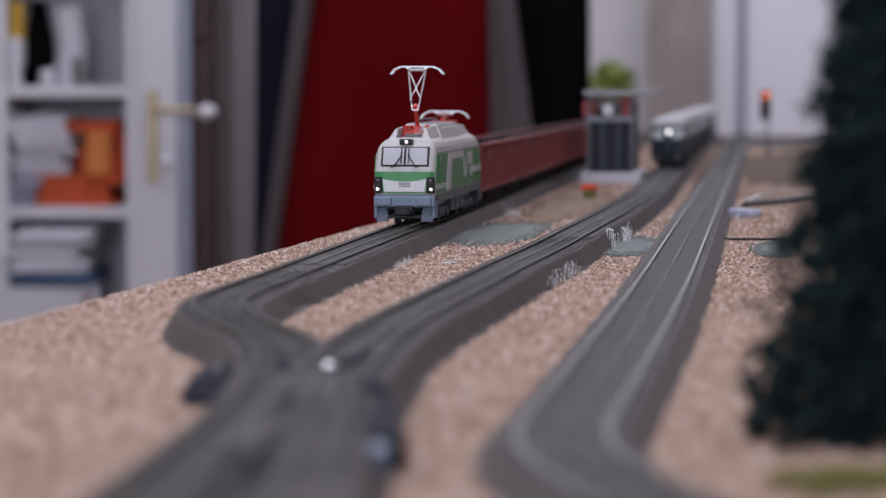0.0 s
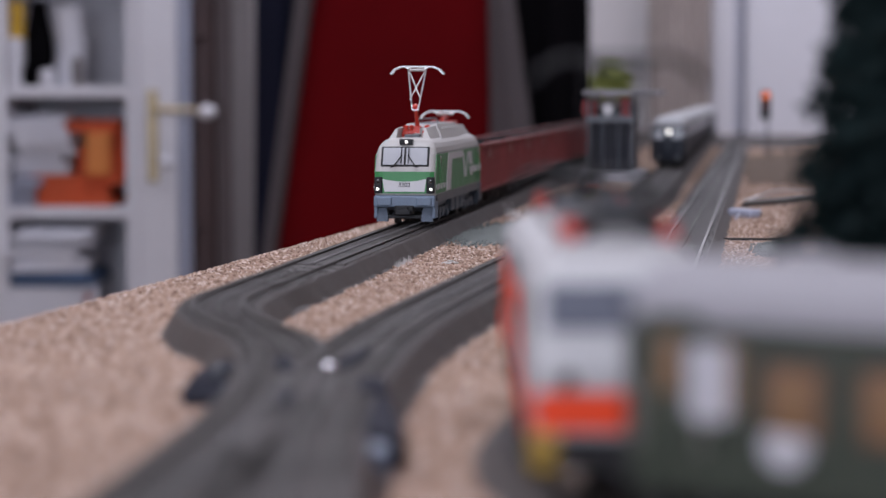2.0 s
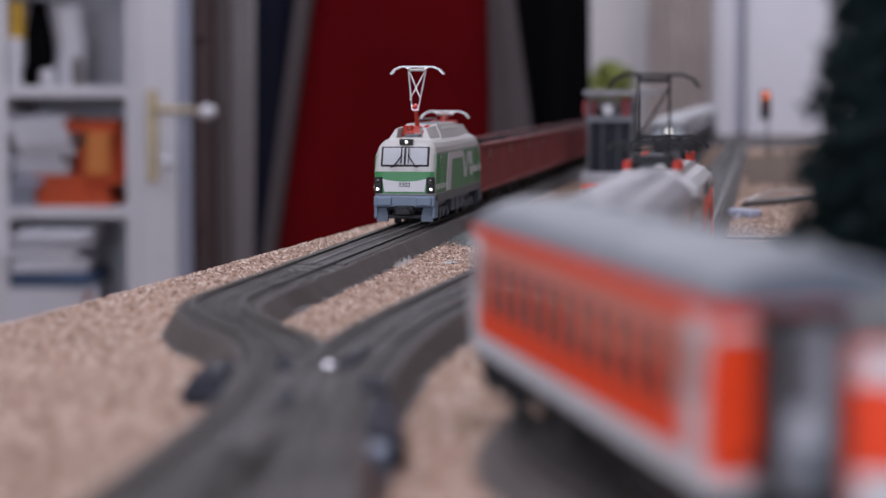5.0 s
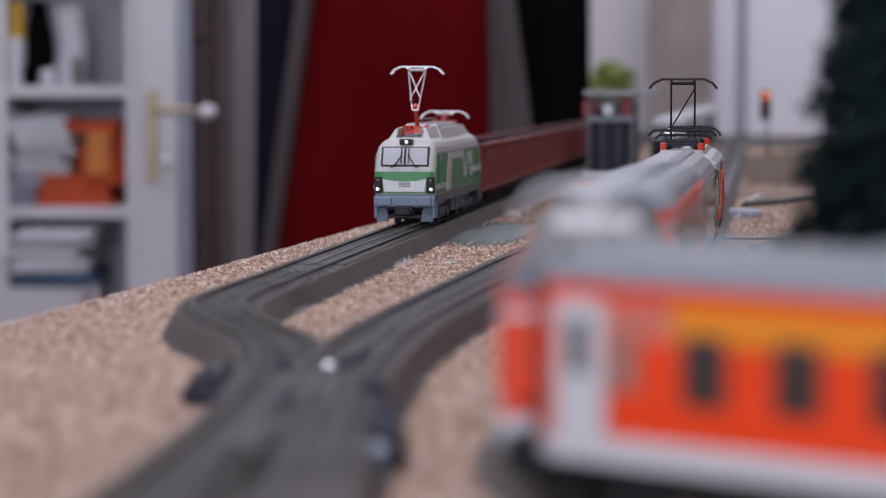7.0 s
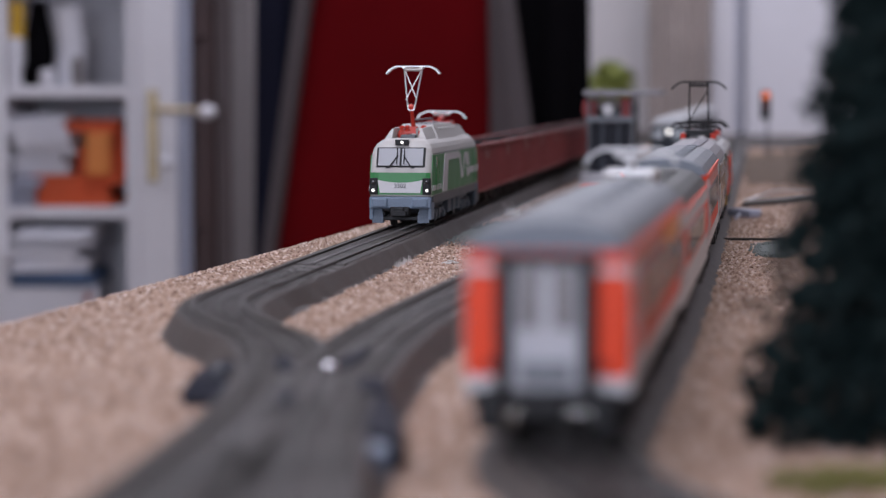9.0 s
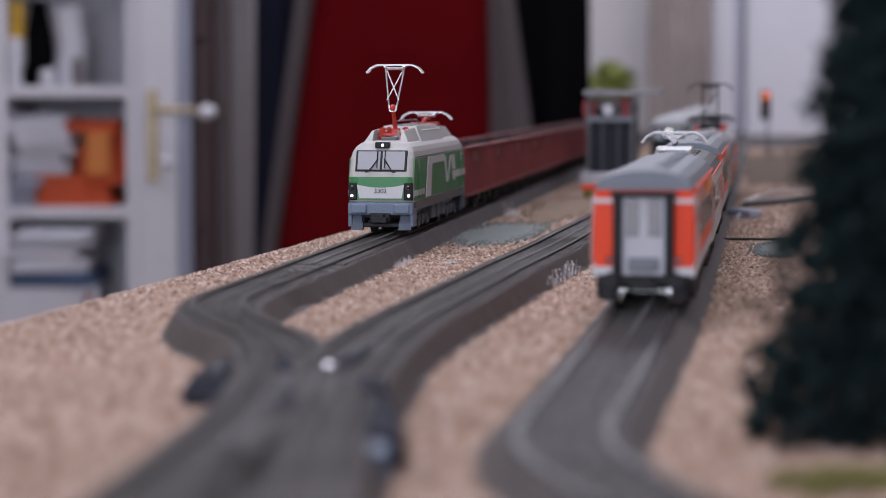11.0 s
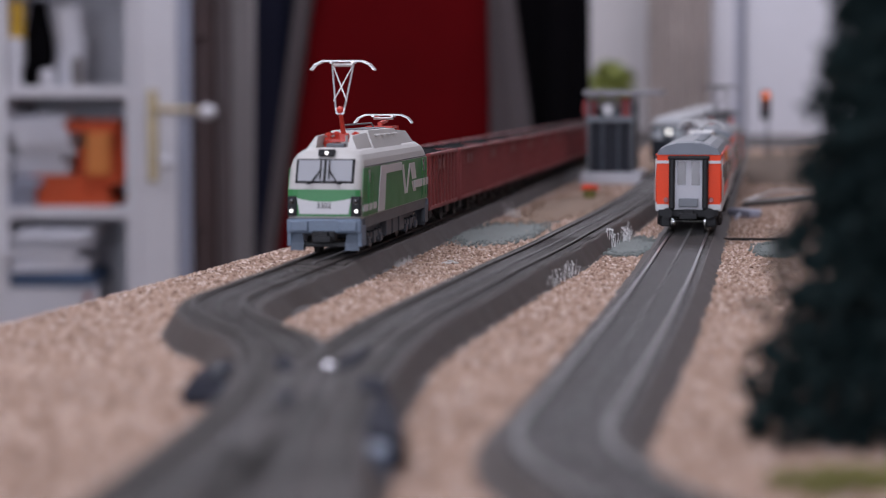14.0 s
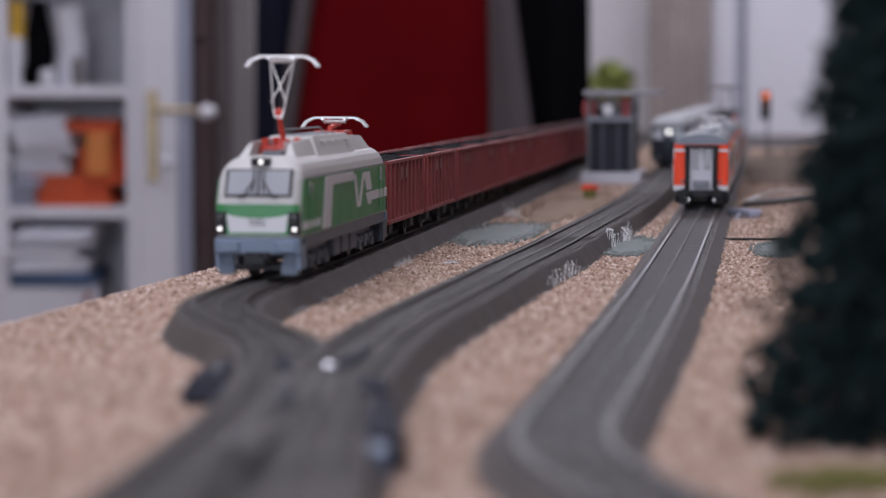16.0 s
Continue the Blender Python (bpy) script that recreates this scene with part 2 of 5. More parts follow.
def track(label, way, top, base, gauge=0.0088, sleeper=None, steel=None):
    ob = thing("railway_track", label, "track", "model tracks", "structure")
    z = top - 0.0016
    prof = [(-base, -0.002), (-base, 0.0), (-base + 0.0012, 0.0012), (-0.0152, z - 0.0008), (-0.0144, z), (0.0144, z), (0.0152, z - 0.0008), (base - 0.0012, 0.0012), (base, 0.0), (base, -0.002)]
    part("track_bed", sweep(way, prof, 0.0012), BED, ob, "dark grey plastic ballast bed", smooth=False)
    for s in (-1, 1):
        r = [(s * gauge + a, h) for a, h in ((-0.0011, z), (-0.0004, z + 0.0003), (-0.0006, z + 0.0010), (-0.0006, top), (0.0006, top), (0.0006, z + 0.0010), (0.0004, z + 0.0003), (0.0011, z))]
        part("rail", sweep(way, r), steel or RAIL, ob, "steel rail")
    vs, fs, vs2, fs2 = [], [], [], []
    nn = sides(way)

    def brick(vs, fs, p, n, a, b, z0, z1):
        d = Vector((-n.y, n.x))
        k = len(vs)
        for h in (z0, z1):
            for i, j in ((-a, -b), (a, -b), (a, b), (-a, b)):
                q = p + n * i + d * j
                vs.append((q.x, q.y, h))
        fs.extend([(k + 4, k + 5, k + 6, k + 7)] + [(k + i, k + (i + 1) % 4, k + 4 + (i + 1) % 4, k + 4 + i) for i in range(4)])
    for i, (p, n) in enumerate(zip(way, nn)):
        brick(vs, fs, p, n, 0.0140, 0.0013, z - 0.0004, z + 0.0005)
        brick(vs2, fs2, p, n, 0.0006, 0.0008, z, z + 0.0012)
    for nm, v, f, m in (("sleepers", vs, fs, sleeper or SLEEPER), ("centre_contacts", vs2, fs2, STUD)):
        me = bpy.data.meshes.new(nm)
        me.from_pydata(v, [], f)
        me.materials.append(m)
        o = tagged(new(nm, me), kind="stuff")
        o.parent = ob
    return ob


def edge_x(y):
    """The left edge of the layout's board."""
    if y < 1.478:
        return -0.3095 + 0.1835 * y
    return left_line(y).x - 0.0475


# ---- the layout board with its gravel ----
def board():
    bm = bmesh.new()
    ys = [-0.6 + i * 0.05 for i in range(int(5.3 / 0.05))]
    rings = []
    for y in ys:
        x0 = edge_x(y)
        rings.append([(x0, y, -0.06), (x0, y, -0.002), (x0 + 0.003, y, 0.0), (1.35, y, 0.0), (1.35, y, -0.06)])
    loft(bm, rings)
    ob = thing("layout_table", "model railway board covered with beige gravel", "table", kind="structure")
    part("board", bm, GRAVEL, ob)
    for x, y in ((0.05, 0.1), (1.2, 0.1), (0.62, 4.4), (1.2, 4.4), (1.2, 2.2), (0.4, 2.2)):
        part("leg", boxed(x, y, -0.53, 0.06, 0.06, 0.94, bevel=0.004), TABLESIDE, ob)
    return ob


def grains(count):
    """Loose grains of gravel, thickest where the lens is near."""
    rng = np.random.default_rng(3)
    y = 0.40 + 1.7 * rng.random(count) ** 1.15
    x0 = np.array([edge_x(v) for v in y]) - 0.002
    x = x0 + rng.random(count) * (0.205 * y + 0.01 - x0)
    edge = rng.random(count) < 0.06
    x = np.where(edge, x0 + rng.random(count) ** 2 * 0.006, x)
    r = 0.00040 + 0.00075 * rng.random(count) ** 2
    base = np.array([(1, 0, 0), (-1, 0, 0), (0, 1, 0), (0, -1, 0), (0, 0, 1), (0, 0, -1)], float)
    tri = np.array([(0, 2, 4), (2, 1, 4), (1, 3, 4), (3, 0, 4), (2, 0, 5), (1, 2, 5), (3, 1, 5), (0, 3, 5)])
    a = rng.random(count) * 6.28
    v = base[None] * (0.7 + 0.6 * rng.random((count, 6, 3)))
    c, s = np.cos(a)[:, None], np.sin(a)[:, None]
    w = np.stack([v[..., 0] * c - v[..., 1] * s, v[..., 0] * s + v[..., 1] * c, v[..., 2] * 0.8], -1) * r[:, None, None]
    w += np.stack([x, y, r * 0.35], -1)[:, None]
    f = (tri[None] + 6 * np.arange(count)[:, None, None]).reshape(-1, 3)
    me = bpy.data.meshes.new("gravel")
    me.from_pydata(w.reshape(-1, 3).tolist(), [], f.tolist())
    me.materials.append(GRAINS)
    tagged(new("gravel", me), "loose pinkish beige gravel grains on the board", "gravel", kind="stuff")


def grain_mat():
    m = bpy.data.materials.new("grain")
    m.use_nodes = True
    nt = m.node_tree
    b = nt.nodes["Principled BSDF"]
    b.inputs["Roughness"].default_value = 0.85
    g = nt.nodes.new("ShaderNodeNewGeometry")
    r = nt.nodes.new("ShaderNodeValToRGB")
    e = r.color_ramp.elements
    e[0].color, e[1].color = (0.19, 0.115, 0.08, 1), (0.68, 0.56, 0.49, 1)
    k = e.new(0.55)
    k.color = (0.44, 0.30, 0.225, 1)
    nt.links.new(g.outputs["Random Per Island"], r.inputs[0])
    nt.links.new(r.outputs[0], b.inputs["Base Color"])
    return m


GRAINS = grain_mat()
board()
grains(90000)
track("dark model track whose bend joins the middle track", LEFT, LOW, 0.0205)
track("dark model track running along the middle of the board", MIDDLE, LOW, 0.0205)
track("dark model track that bends round the fir tree", RIGHT, LOW_R, 0.0205, 0.0104, SLEEPER_R, RAIL_R)

# ---- the room ----
X0, X1, Y0, Y1, ZF, ZC = -2.1, 2.3, -1.9, 5.7, -1.0, 1.6


def slab(name, label, material, a, b):
    c = [(p + q) / 2 for p, q in zip(a, b)]
    s = [abs(q - p) for p, q in zip(a, b)]
    return tagged(finish(name, boxed(*c, *s), material), label, name.split("_")[0], kind="structure")


slab("floor", "brown wooden floor of the room", FLOOR, (X0, Y0, ZF - 0.1), (X1, Y1, ZF))
slab("ceiling", "plain white ceiling of the room", WALL, (X0, Y0, ZC), (X1, Y1, ZC + 0.1))
slab("wall_north", "pale grey plastered wall behind the layout", WALL, (X0, Y1, ZF), (X1, Y1 + 0.12, ZC))


def south_wall():
    """The wall behind the camera, with a window opening added for the fill lamp."""
    ob = thing("wall_south", "pale grey plastered wall with an added window opening", "wall", kind="structure")
    x0, x1, z0, z1 = -1.42, 0.02, -0.07, 1.17
    for a, b in (((X0, ZF), (x0, ZC)), ((x1, ZF), (X1, ZC)), ((x0, ZF), (x1, z0)), ((x0, z1), (x1, ZC))):
        part("wall_panel", boxed((a[0] + b[0]) / 2, Y0 - 0.06, (a[1] + b[1]) / 2, b[0] - a[0], 0.12, b[1] - a[1]), WALL, ob)
    # unseen window, added as a surround for the daylight fill lamp
    w = thing("window_1", "added white-framed window, unseen, around the daylight fill", "window", kind="structure")
    for x in (x0 + 0.025, -0.7, x1 - 0.025):
        part("window_frame", boxed(x, Y0 - 0.07, (z0 + z1) / 2, 0.05, 0.05, z1 - z0, bevel=0.004), DOORWHITE, w)
    for z in (z0 + 0.025, z1 - 0.025):
        part("window_frame", boxed(-0.7, Y0 - 0.07, z, x1 - x0 - 0.1, 0.044, 0.05, bevel=0.004), DOORWHITE, w)
    part("window_sill", boxed(-0.7, Y0 + 0.03, z0 - 0.015, x1 - x0 + 0.08, 0.20, 0.03, bevel=0.004), DOORWHITE, w)
    for x in (-1.05, -0.35):
        part("pane", boxed(x, Y0 - 0.07, (z0 + z1) / 2, 0.62, 0.006, z1 - z0 - 0.1), GLASS, w)


south_wall()


# unseen panels, added above the two overhead area lamps
def ceiling_panel(x, y, sx, sy):
    ob = thing("ceiling_light", "flat white ceiling panel added above an area lamp", "ceiling light", "ceiling lights")
    part("frame", boxed(x, y, ZC - 0.010, sx + 0.06, sy + 0.06, 0.020, bevel=0.004), DOORWHITE, ob)
    part("diffuser", boxed(x, y, ZC - 0.023, sx, sy, 0.006), PAPER, ob)


ceiling_panel(0.2, 4.5, 2.2, 1.6)
ceiling_panel(-0.4, 0.7, 2.0, 1.6)
slab("wall_west", "pale grey plastered wall beside the bookcase", WALL, (X0 - 0.12, Y0, ZF), (X0, Y1, ZC))
slab("wall_east", "pale grey plastered wall of the room", WALL, (X1, Y0, ZF), (X1 + 0.12, Y1, ZC))


def bookcase():
    y0, y1 = 4.72, 5.05
    ob = thing("bookcase", "white bookcase crammed with papers and boxes", "bookcase")
    for x in (-0.925, -0.647):
        part("side_panel", boxed(x, (y0 + y1) / 2, 0.0, 0.030, y1 - y0, 2.0, bevel=0.002), DOORWHITE, ob)
    part("back_panel", boxed(-0.786, y1 + 0.006, 0.0, 0.31, 0.01, 2.0), DOORWHITE, ob)
    for z in (-0.985, -0.43, -0.165, 0.088, 0.36, 0.65, 0.985):
        part("shelf", boxed(-0.786, (y0 + y1) / 2, z, 0.248, y1 - y0 - 0.02, 0.024, bevel=0.002), DOORWHITE, ob)
    return ob


bookcase()


def stack(name, label, x, y, z, sx, sy, n, th, material, cat="papers"):
    """A pile of n sheets or folders of thickness th, each a little askew."""
    rng = random.Random(int(x * 1000) + int(z * 777))
    ob = thing(name, label, cat)
    ob.location = (x, y, z)
    for i in range(n):
        part("sheaf", boxed(0, 0, th * (i + 0.5), sx, sy, th * 0.93, pose(rng.uniform(-0.018, 0.018), rng.uniform(-0.02, 0.02), 0, 0, 0, rng.uniform(-8, 8)), bevel=0.001), material, ob)
    return ob


S1, S2, S3 = 0.100, -0.153, -0.418
stack("paper_pile", "untidy pile of white papers on a shelf", -0.845, 4.80, S2 + 0.066, 0.115, 0.12, 9, 0.0139, PAPER)
stack("box_pile", "flat orange-red cardboard box on a shelf", -0.790, 4.84, S2, 0.190, 0.20, 3, 0.022, PAPERORANGE, "box")
stack("orange_box", "orange cardboard boxes standing on a shelf", -0.725, 4.87, S2 + 0.066, 0.115, 0.16, 4, 0.029, PAPERORANGE, "box")
stack("paper_pile", "pile of white papers on a lower shelf", -0.825, 4.82, S3 + 0.13, 0.16, 0.2, 7, 0.0128, PAPER)
stack("folder_pile", "blue folders lying on a white box", -0.825, 4.82, S3 + 0.10, 0.17, 0.2, 2, 0.015, PAPERBLUE, "folder")
stack("white_box", "white cardboard box on the lowest shelf", -0.812, 4.83, S3, 0.185, 0.2, 1, 0.10, PAPER, "box")


def figure_things():
    bm = bmesh.new()
    loft(bm, [[(0.034 * w * math.cos(a), 0.03 * w * math.sin(a), z) for a in np.linspace(0, 6.283, 15)[:-1]] for w, z in ((1, 0), (1.05, 0.05), (0.9, 0.1), (0.6, 0.15), (0.55, 0.18))])
    ob = finish("black_bag", bm, COATBLACK, smooth=True)
    ob.location = (-0.855, 4.80, S1)
    tagged(ob, "black soft bag on the upper shelf", "bag")
    ob = finish("yellow_can", tube(bmesh.new(), (0, 0, 0), (0, 0, 0.075), 0.016, 16), WOODYELLOW)
    ob.location = (-0.893, 4.76, S1 + 0.10)
    tagged(ob, "small yellow can on top of a box", "can")
    ob = finish("small_box", boxed(0, 0, 0.05, 0.025, 0.06, 0.10, bevel=0.002), PAPER)
    ob.location = (-0.893, 4.76, S1)
    tagged(ob, "small white box on the upper shelf", "box")
    for x, z, s in ((-0.79, 0.0, 0.055), (-0.785, 0.056, 0.05), (-0.79, 0.107, 0.06)):
        ob = finish("white_cup", tube(bmesh.new(), (0, 0, 0), (0, 0, s), 0.030, 18, 0.034), PAPER)
        ob.location = (x, 4.80, S1 + z)
        tagged(ob, "white bowl stacked on the upper shelf", "bowl", "stacked bowls")


figure_things()


def shelf_extras():
    """More of what is crammed on the shelves."""
    ob = finish("amber_box", boxed(0, 0, 0.045, 0.050, 0.05, 0.09, bevel=0.002), AMBERCARD)
    ob.matrix_basis = pose(-0.728, 4.765, S2 + 0.066, 0, 0, 12)
    tagged(ob, "light orange cardboard box among the papers", "box")
    stack("grey_binder", "grey-blue binders lying under the papers", -0.868, 4.80, S2, 0.055, 0.16, 3, 0.021, PAPERBLUEGREY, "binder")
    for x, r, h, m in ((-0.868, 0.013, 0.045, COATBLACK), (-0.828, 0.016, 0.035, PAPER), (-0.765, 0.012, 0.06, FRAMEGREY)):
        bm = loft(bmesh.new(), [[(r * w * math.cos(a), r * w * math.sin(a), h * z) for a in np.linspace(0, 6.283, 15)[:-1]] for w, z in ((0.9, 0), (1, 0.1), (1, 0.8), (0.6, 1.0))])
        ob = finish("small_jar", bm, m)
        ob.location = (x, 4.745, S1)
        tagged(ob, "small jar at the front of the upper shelf", "jar", "jars on the shelf")
    ob = finish("round_sticker", tube(bmesh.new(), (0, 0, 0), (0, -0.0012, 0), 0.009, 16), SIGNRED)
    ob.location = (-0.745, 4.729, S3 + 0.075)
    tagged(ob, "red round sticker on the white box", "sticker")


SIGNRED = mat("sign_red", (0.30, 0.02, 0.02), 0.5, var=0.15)
MAUVE = mat("mauve_brown_paint", (0.11, 0.08, 0.08), 0.55, var=0.15, scale=6, fine=60)
FRAMEGREY = mat("grey_beige_paint", (0.20, 0.18, 0.18), 0.6, var=0.08, scale=4, fine=40)
AMBERCARD = mat("amber_card", (0.72, 0.24, 0.06), 0.7, var=0.1, scale=10)
PAPERBLUEGREY = mat("blue_grey_and_door_shade", (0.34, 0.36, 0.45), 0.5, var=0.05, scale=3, fine=40)
shelf_extras()


def side_door():
    """The white door leaf that stands open beside the bookcase, with its brass handle."""
    ob = thing("door_1", "white panelled door standing open, brass lever handle", "door", kind="structure")
    y = 4.70
    part("stile", boxed(-0.590, y, 0.0, 0.078, 0.04, 2.0, bevel=0.004), DOORWHITE, ob)
    # blue shade beside the white stile, painted as a strip of its own
    part("edge_moulding", boxed(-0.537, y + 0.012, 0.0, 0.026, 0.03, 2.0, bevel=0.003), PAPERBLUEGREY, ob, "edge strip with the white stile's blue shade as colour")
    part("lock_plate", boxed(-0.600, y - 0.023, -0.004, 0.022, 0.006, 0.19, bevel=0.002), BRASS, ob, "brass lock plate")
    h = bmesh.new()
    bent(h, [(-0.596, y - 0.02, 0.052), (-0.596, y - 0.06, 0.052), (-0.505, y - 0.065, 0.049)], 0.0065, 10)
    hd = part("door_handle", h, BRASS, ob, "brass lever handle")
    part("grip", ball(bmesh.new(), (-0.484, y - 0.065, 0.046), 0.0150, 12, 1.3, 1, 1), DOORWHITE, hd, "white porcelain grip")
    # white colour stands in for the knob's bright highlight
    part("key_knob", ball(bmesh.new(), (-0.571, y - 0.04, -0.058), 0.0130, 12), PAPER, ob, "key knob, its highlight painted as white")
    return ob


side_door()


def cupboard():
    ob = thing("wardrobe", "dark brown wooden wardrobe with a grey side", "wardrobe")
    part("door_panel", boxed(-0.508, 4.98, 0.0, 0.050, 0.40, 2.0, bevel=0.004), BROWN, ob)
    part("door_rail", boxed(-0.463, 4.99, 0.0, 0.036, 0.40, 2.0, bevel=0.004), MAUVE, ob, "paler mauve-brown door rail")
    for z, h in ((0.45, 0.5), (-0.02, 0.36), (-0.40, 0.34)):
        part("inset", boxed(-0.510, 4.774, z, 0.030, 0.012, h, bevel=0.003), BROWN, ob)
    part("side_board", boxed(-0.4215, 4.97, 0.0, 0.043, 0.44, 2.0, bevel=0.004), FRAMEGREY, ob)


cupboard()


def garment(name, label, material, y, top, bottom, z1, z0, folds, depth, trims=()):
    """Hanging cloth: outline from (x0, x1) at z1 to (x0, x1) at z0, in soft folds."""
    def sheet(t0, t1, b0, b1, yy, seed):
        bm = bmesh.new()
        rings = []
        for i in range(25):
            k = i / 24
            z = z1 + (z0 - z1) * k
            xa, xb = t0 + (b0 - t0) * k, t1 + (b1 - t1) * k
            front, back = [], []
            for j in range(33):
                m = j / 32
                x = xa + (xb - xa) * m
                w = depth * (0.4 + 0.6 * k) * (math.sin(m * folds * 6.283 + seed) + 0.6 * noise.noise(Vector((m * 5, k * 3, seed)))) * min(1, 6 * m, 6 * (1 - m))
                bulge = 0.05 * math.sin(m * math.pi)
                front.append((x, yy - bulge + w, z))
                back.append((x, yy + 0.04 + 0.3 * w, z))
            rings.append(front + back[::-1])
        return loft(bm, rings)
    ob = thing(name, label, "jacket", "hanging jackets")
    part("body", sheet(*top, *bottom, y, len(name)), material, ob, smooth=True)
    for nm, mm, t0, t1, b0, b1, dy in trims:
        part(nm, sheet(t0, t1, b0, b1, y + dy, 1.3), mm, ob, smooth=True)
    part("loop", tube(bmesh.new(), ((top[0] + top[1]) / 2, y + 0.02, z1 - 0.01), ((top[0] + top[1]) / 2, y + 0.02, 0.80), 0.004), COATBLACK, ob)
    return ob


garment("navy_jacket", "dark navy jacket hanging from the rail", COATNAVY, 4.46, (-0.365, -0.246), (-0.378, -0.312), 0.50, -0.55, 2, 0.012)
garment("red_jacket", "dark red jacket with grey sides hanging from the rail", COATRED, 4.36, (-0.216, 0.088), (-0.365, 0.092), 0.50, -0.45, 2.5, 0.007,
        (("grey_side", COATGREY, -0.254, -0.202, -0.383, -0.345, 0.02), ("grey_sleeve", COATGREY, 0.073, 0.106, 0.073, 0.238, 0.03)))
garment("black_jacket", "black jacket hanging from the rail", COATBLACK, 4.48, (0.086, 0.288), (0.095, 0.295), 0.50, -0.55, 3, 0.014)


def rail():
    ob = thing("coat_rail", "round metal coat rail hung from the ceiling", "coat rail")
    part("bar", tube(bmesh.new(), (-0.45, 4.44, 0.80), (0.40, 4.44, 0.80), 0.06, 16), SILVER, ob)
    for x in (-0.40, 0.35):
        part("hanger_rod", tube(bmesh.new(), (x, 4.44, 0.80), (x, 4.44, ZC), 0.012), SILVER, ob)


rail()


DOORSTEP = mat("pale_blue_grey", (0.42, 0.43, 0.51), 0.5, var=0.05, scale=3, fine=40)


def far_door():
    ob = thing("door_2", "closed white door in a white frame", "door", kind="structure")
    y = Y1 - 0.03
    part("door_frame", boxed(0.692, y - 0.02, 0.0, 0.060, 0.10, 2.0, bevel=0.006), FARDOOR, ob)
    part("frame_step", boxed(0.733, y - 0.005, 0.0, 0.020, 0.07, 2.0, bevel=0.004), DOORSTEP, ob)
    part("door_leaf", boxed(1.177, y + 0.005, 0.0, 0.846, 0.045, 2.0, bevel=0.004), FARDOOR, ob)
    part("door_frame", boxed(1.64, y - 0.02, 0.0, 0.06, 0.10, 2.0, bevel=0.006), FARDOOR, ob)


far_door()


def curtain():
    ob = finish("curtain", curtain_mesh(), STONE, smooth=True)
    tagged(ob, "beige-brown mottled curtain hanging beside the door", "curtain")


def curtain_mesh():
    bm = bmesh.new()
    rings = []
    for i in range(21):
        z = ZF + (ZC - ZF) * i / 20
        f = [(0.507 + 0.145 * j / 40, 5.55 + 0.012 * math.sin(j * 0.9) + 0.01 * noise.noise(Vector((j * 0.2, z * 3, 0))), z) for j in range(41)]
        rings.append(f + [(x, 5.62, z) for x, _, _ in f[::-1]])
    return loft(bm, rings)


curtain()


def potted_plant():
    ob = thing("potted_plant", "bushy light green potted plant on a stand", "plant")
    rng = random.Random(5)
    st = thing("plant_stand", "grey plant stand with a round top", "stand")
    part("post", tube(bmesh.new(), (0.375, 5.1, ZF), (0.375, 5.1, -0.02), 0.02, 12), FRAMEGREY, st)
    part("top", tube(bmesh.new(), (0.375, 5.1, -0.02), (0.375, 5.1, 0.0), 0.09, 20), FRAMEGREY, st)
    part("foot", tube(bmesh.new(), (0.375, 5.1, ZF), (0.375, 5.1, ZF + 0.02), 0.12, 20), FRAMEGREY, st)
    part("pot", tube(bmesh.new(), (0.375, 5.1, 0.0), (0.375, 5.1, 0.07), 0.035, 18, 0.045), FRAMEGREY, ob)
    bm = bmesh.new()
    for i in range(130):
        a, e = rng.uniform(0, 6.28), rng.uniform(-0.1, 1.3)
        r = rng.uniform(0.02, 0.066)
        c = Vector((0.375 + r * math.cos(a) * math.cos(e), 5.1 + r * math.sin(a) * math.cos(e), 0.085 + r * 1.2 * math.sin(e)))
        m = Matrix.Translation(c) @ Euler((rng.uniform(-1, 1), rng.uniform(-1, 1), a)).to_matrix().to_4x4() @ Matrix.Diagonal((0.018, 0.011, 0.002, 1))
        bmesh.ops.create_icosphere(bm, subdivisions=1, radius=1, matrix=m)
    part("foliage", bm, LEAF, ob)


potted_plant()
# ---- vehicles: local +y is the way they face, z = 0 on the rail tops ----


def outline(w, f, r, z, n=4):
    """A rounded rectangle: half width w, half length f, corner radius r, at height z."""
    pts = []
    for sx, sy, a0 in ((1, 1, 0), (-1, 1, 90), (-1, -1, 180), (1, -1, 270)):
        for i in range(n + 1):
            a = radians(a0 + 90 * i / n)
            pts.append((sx * (w - r) + r * math.cos(a), sy * (f - r) + r * math.sin(a), z))
    return pts


def wheelset(ob, y, r=0.0052, steel=None):
    ax = part("wheelset", tube(bmesh.new(), (-0.0095, 0, 0), (0.0095, 0, 0), 0.0011, 8), steel or STEEL, ob, "steel axle with two wheels")
    ax.location = (0, y, r)
    for s in (-1, 1):
        bm = bmesh.new()
        tube(bm, (s * 0.0072, 0, 0), (s * 0.0079, 0, 0), r + 0.0009, 20)
        tube(bm, (s * 0.0079, 0, 0), (s * 0.0102, 0, 0), r, 20)
        tube(bm, (s * 0.0102, 0, 0), (s * 0.0106, 0, 0), r * 0.45, 10)
        part("wheel", bm, steel or STEEL, ax)
    return ax


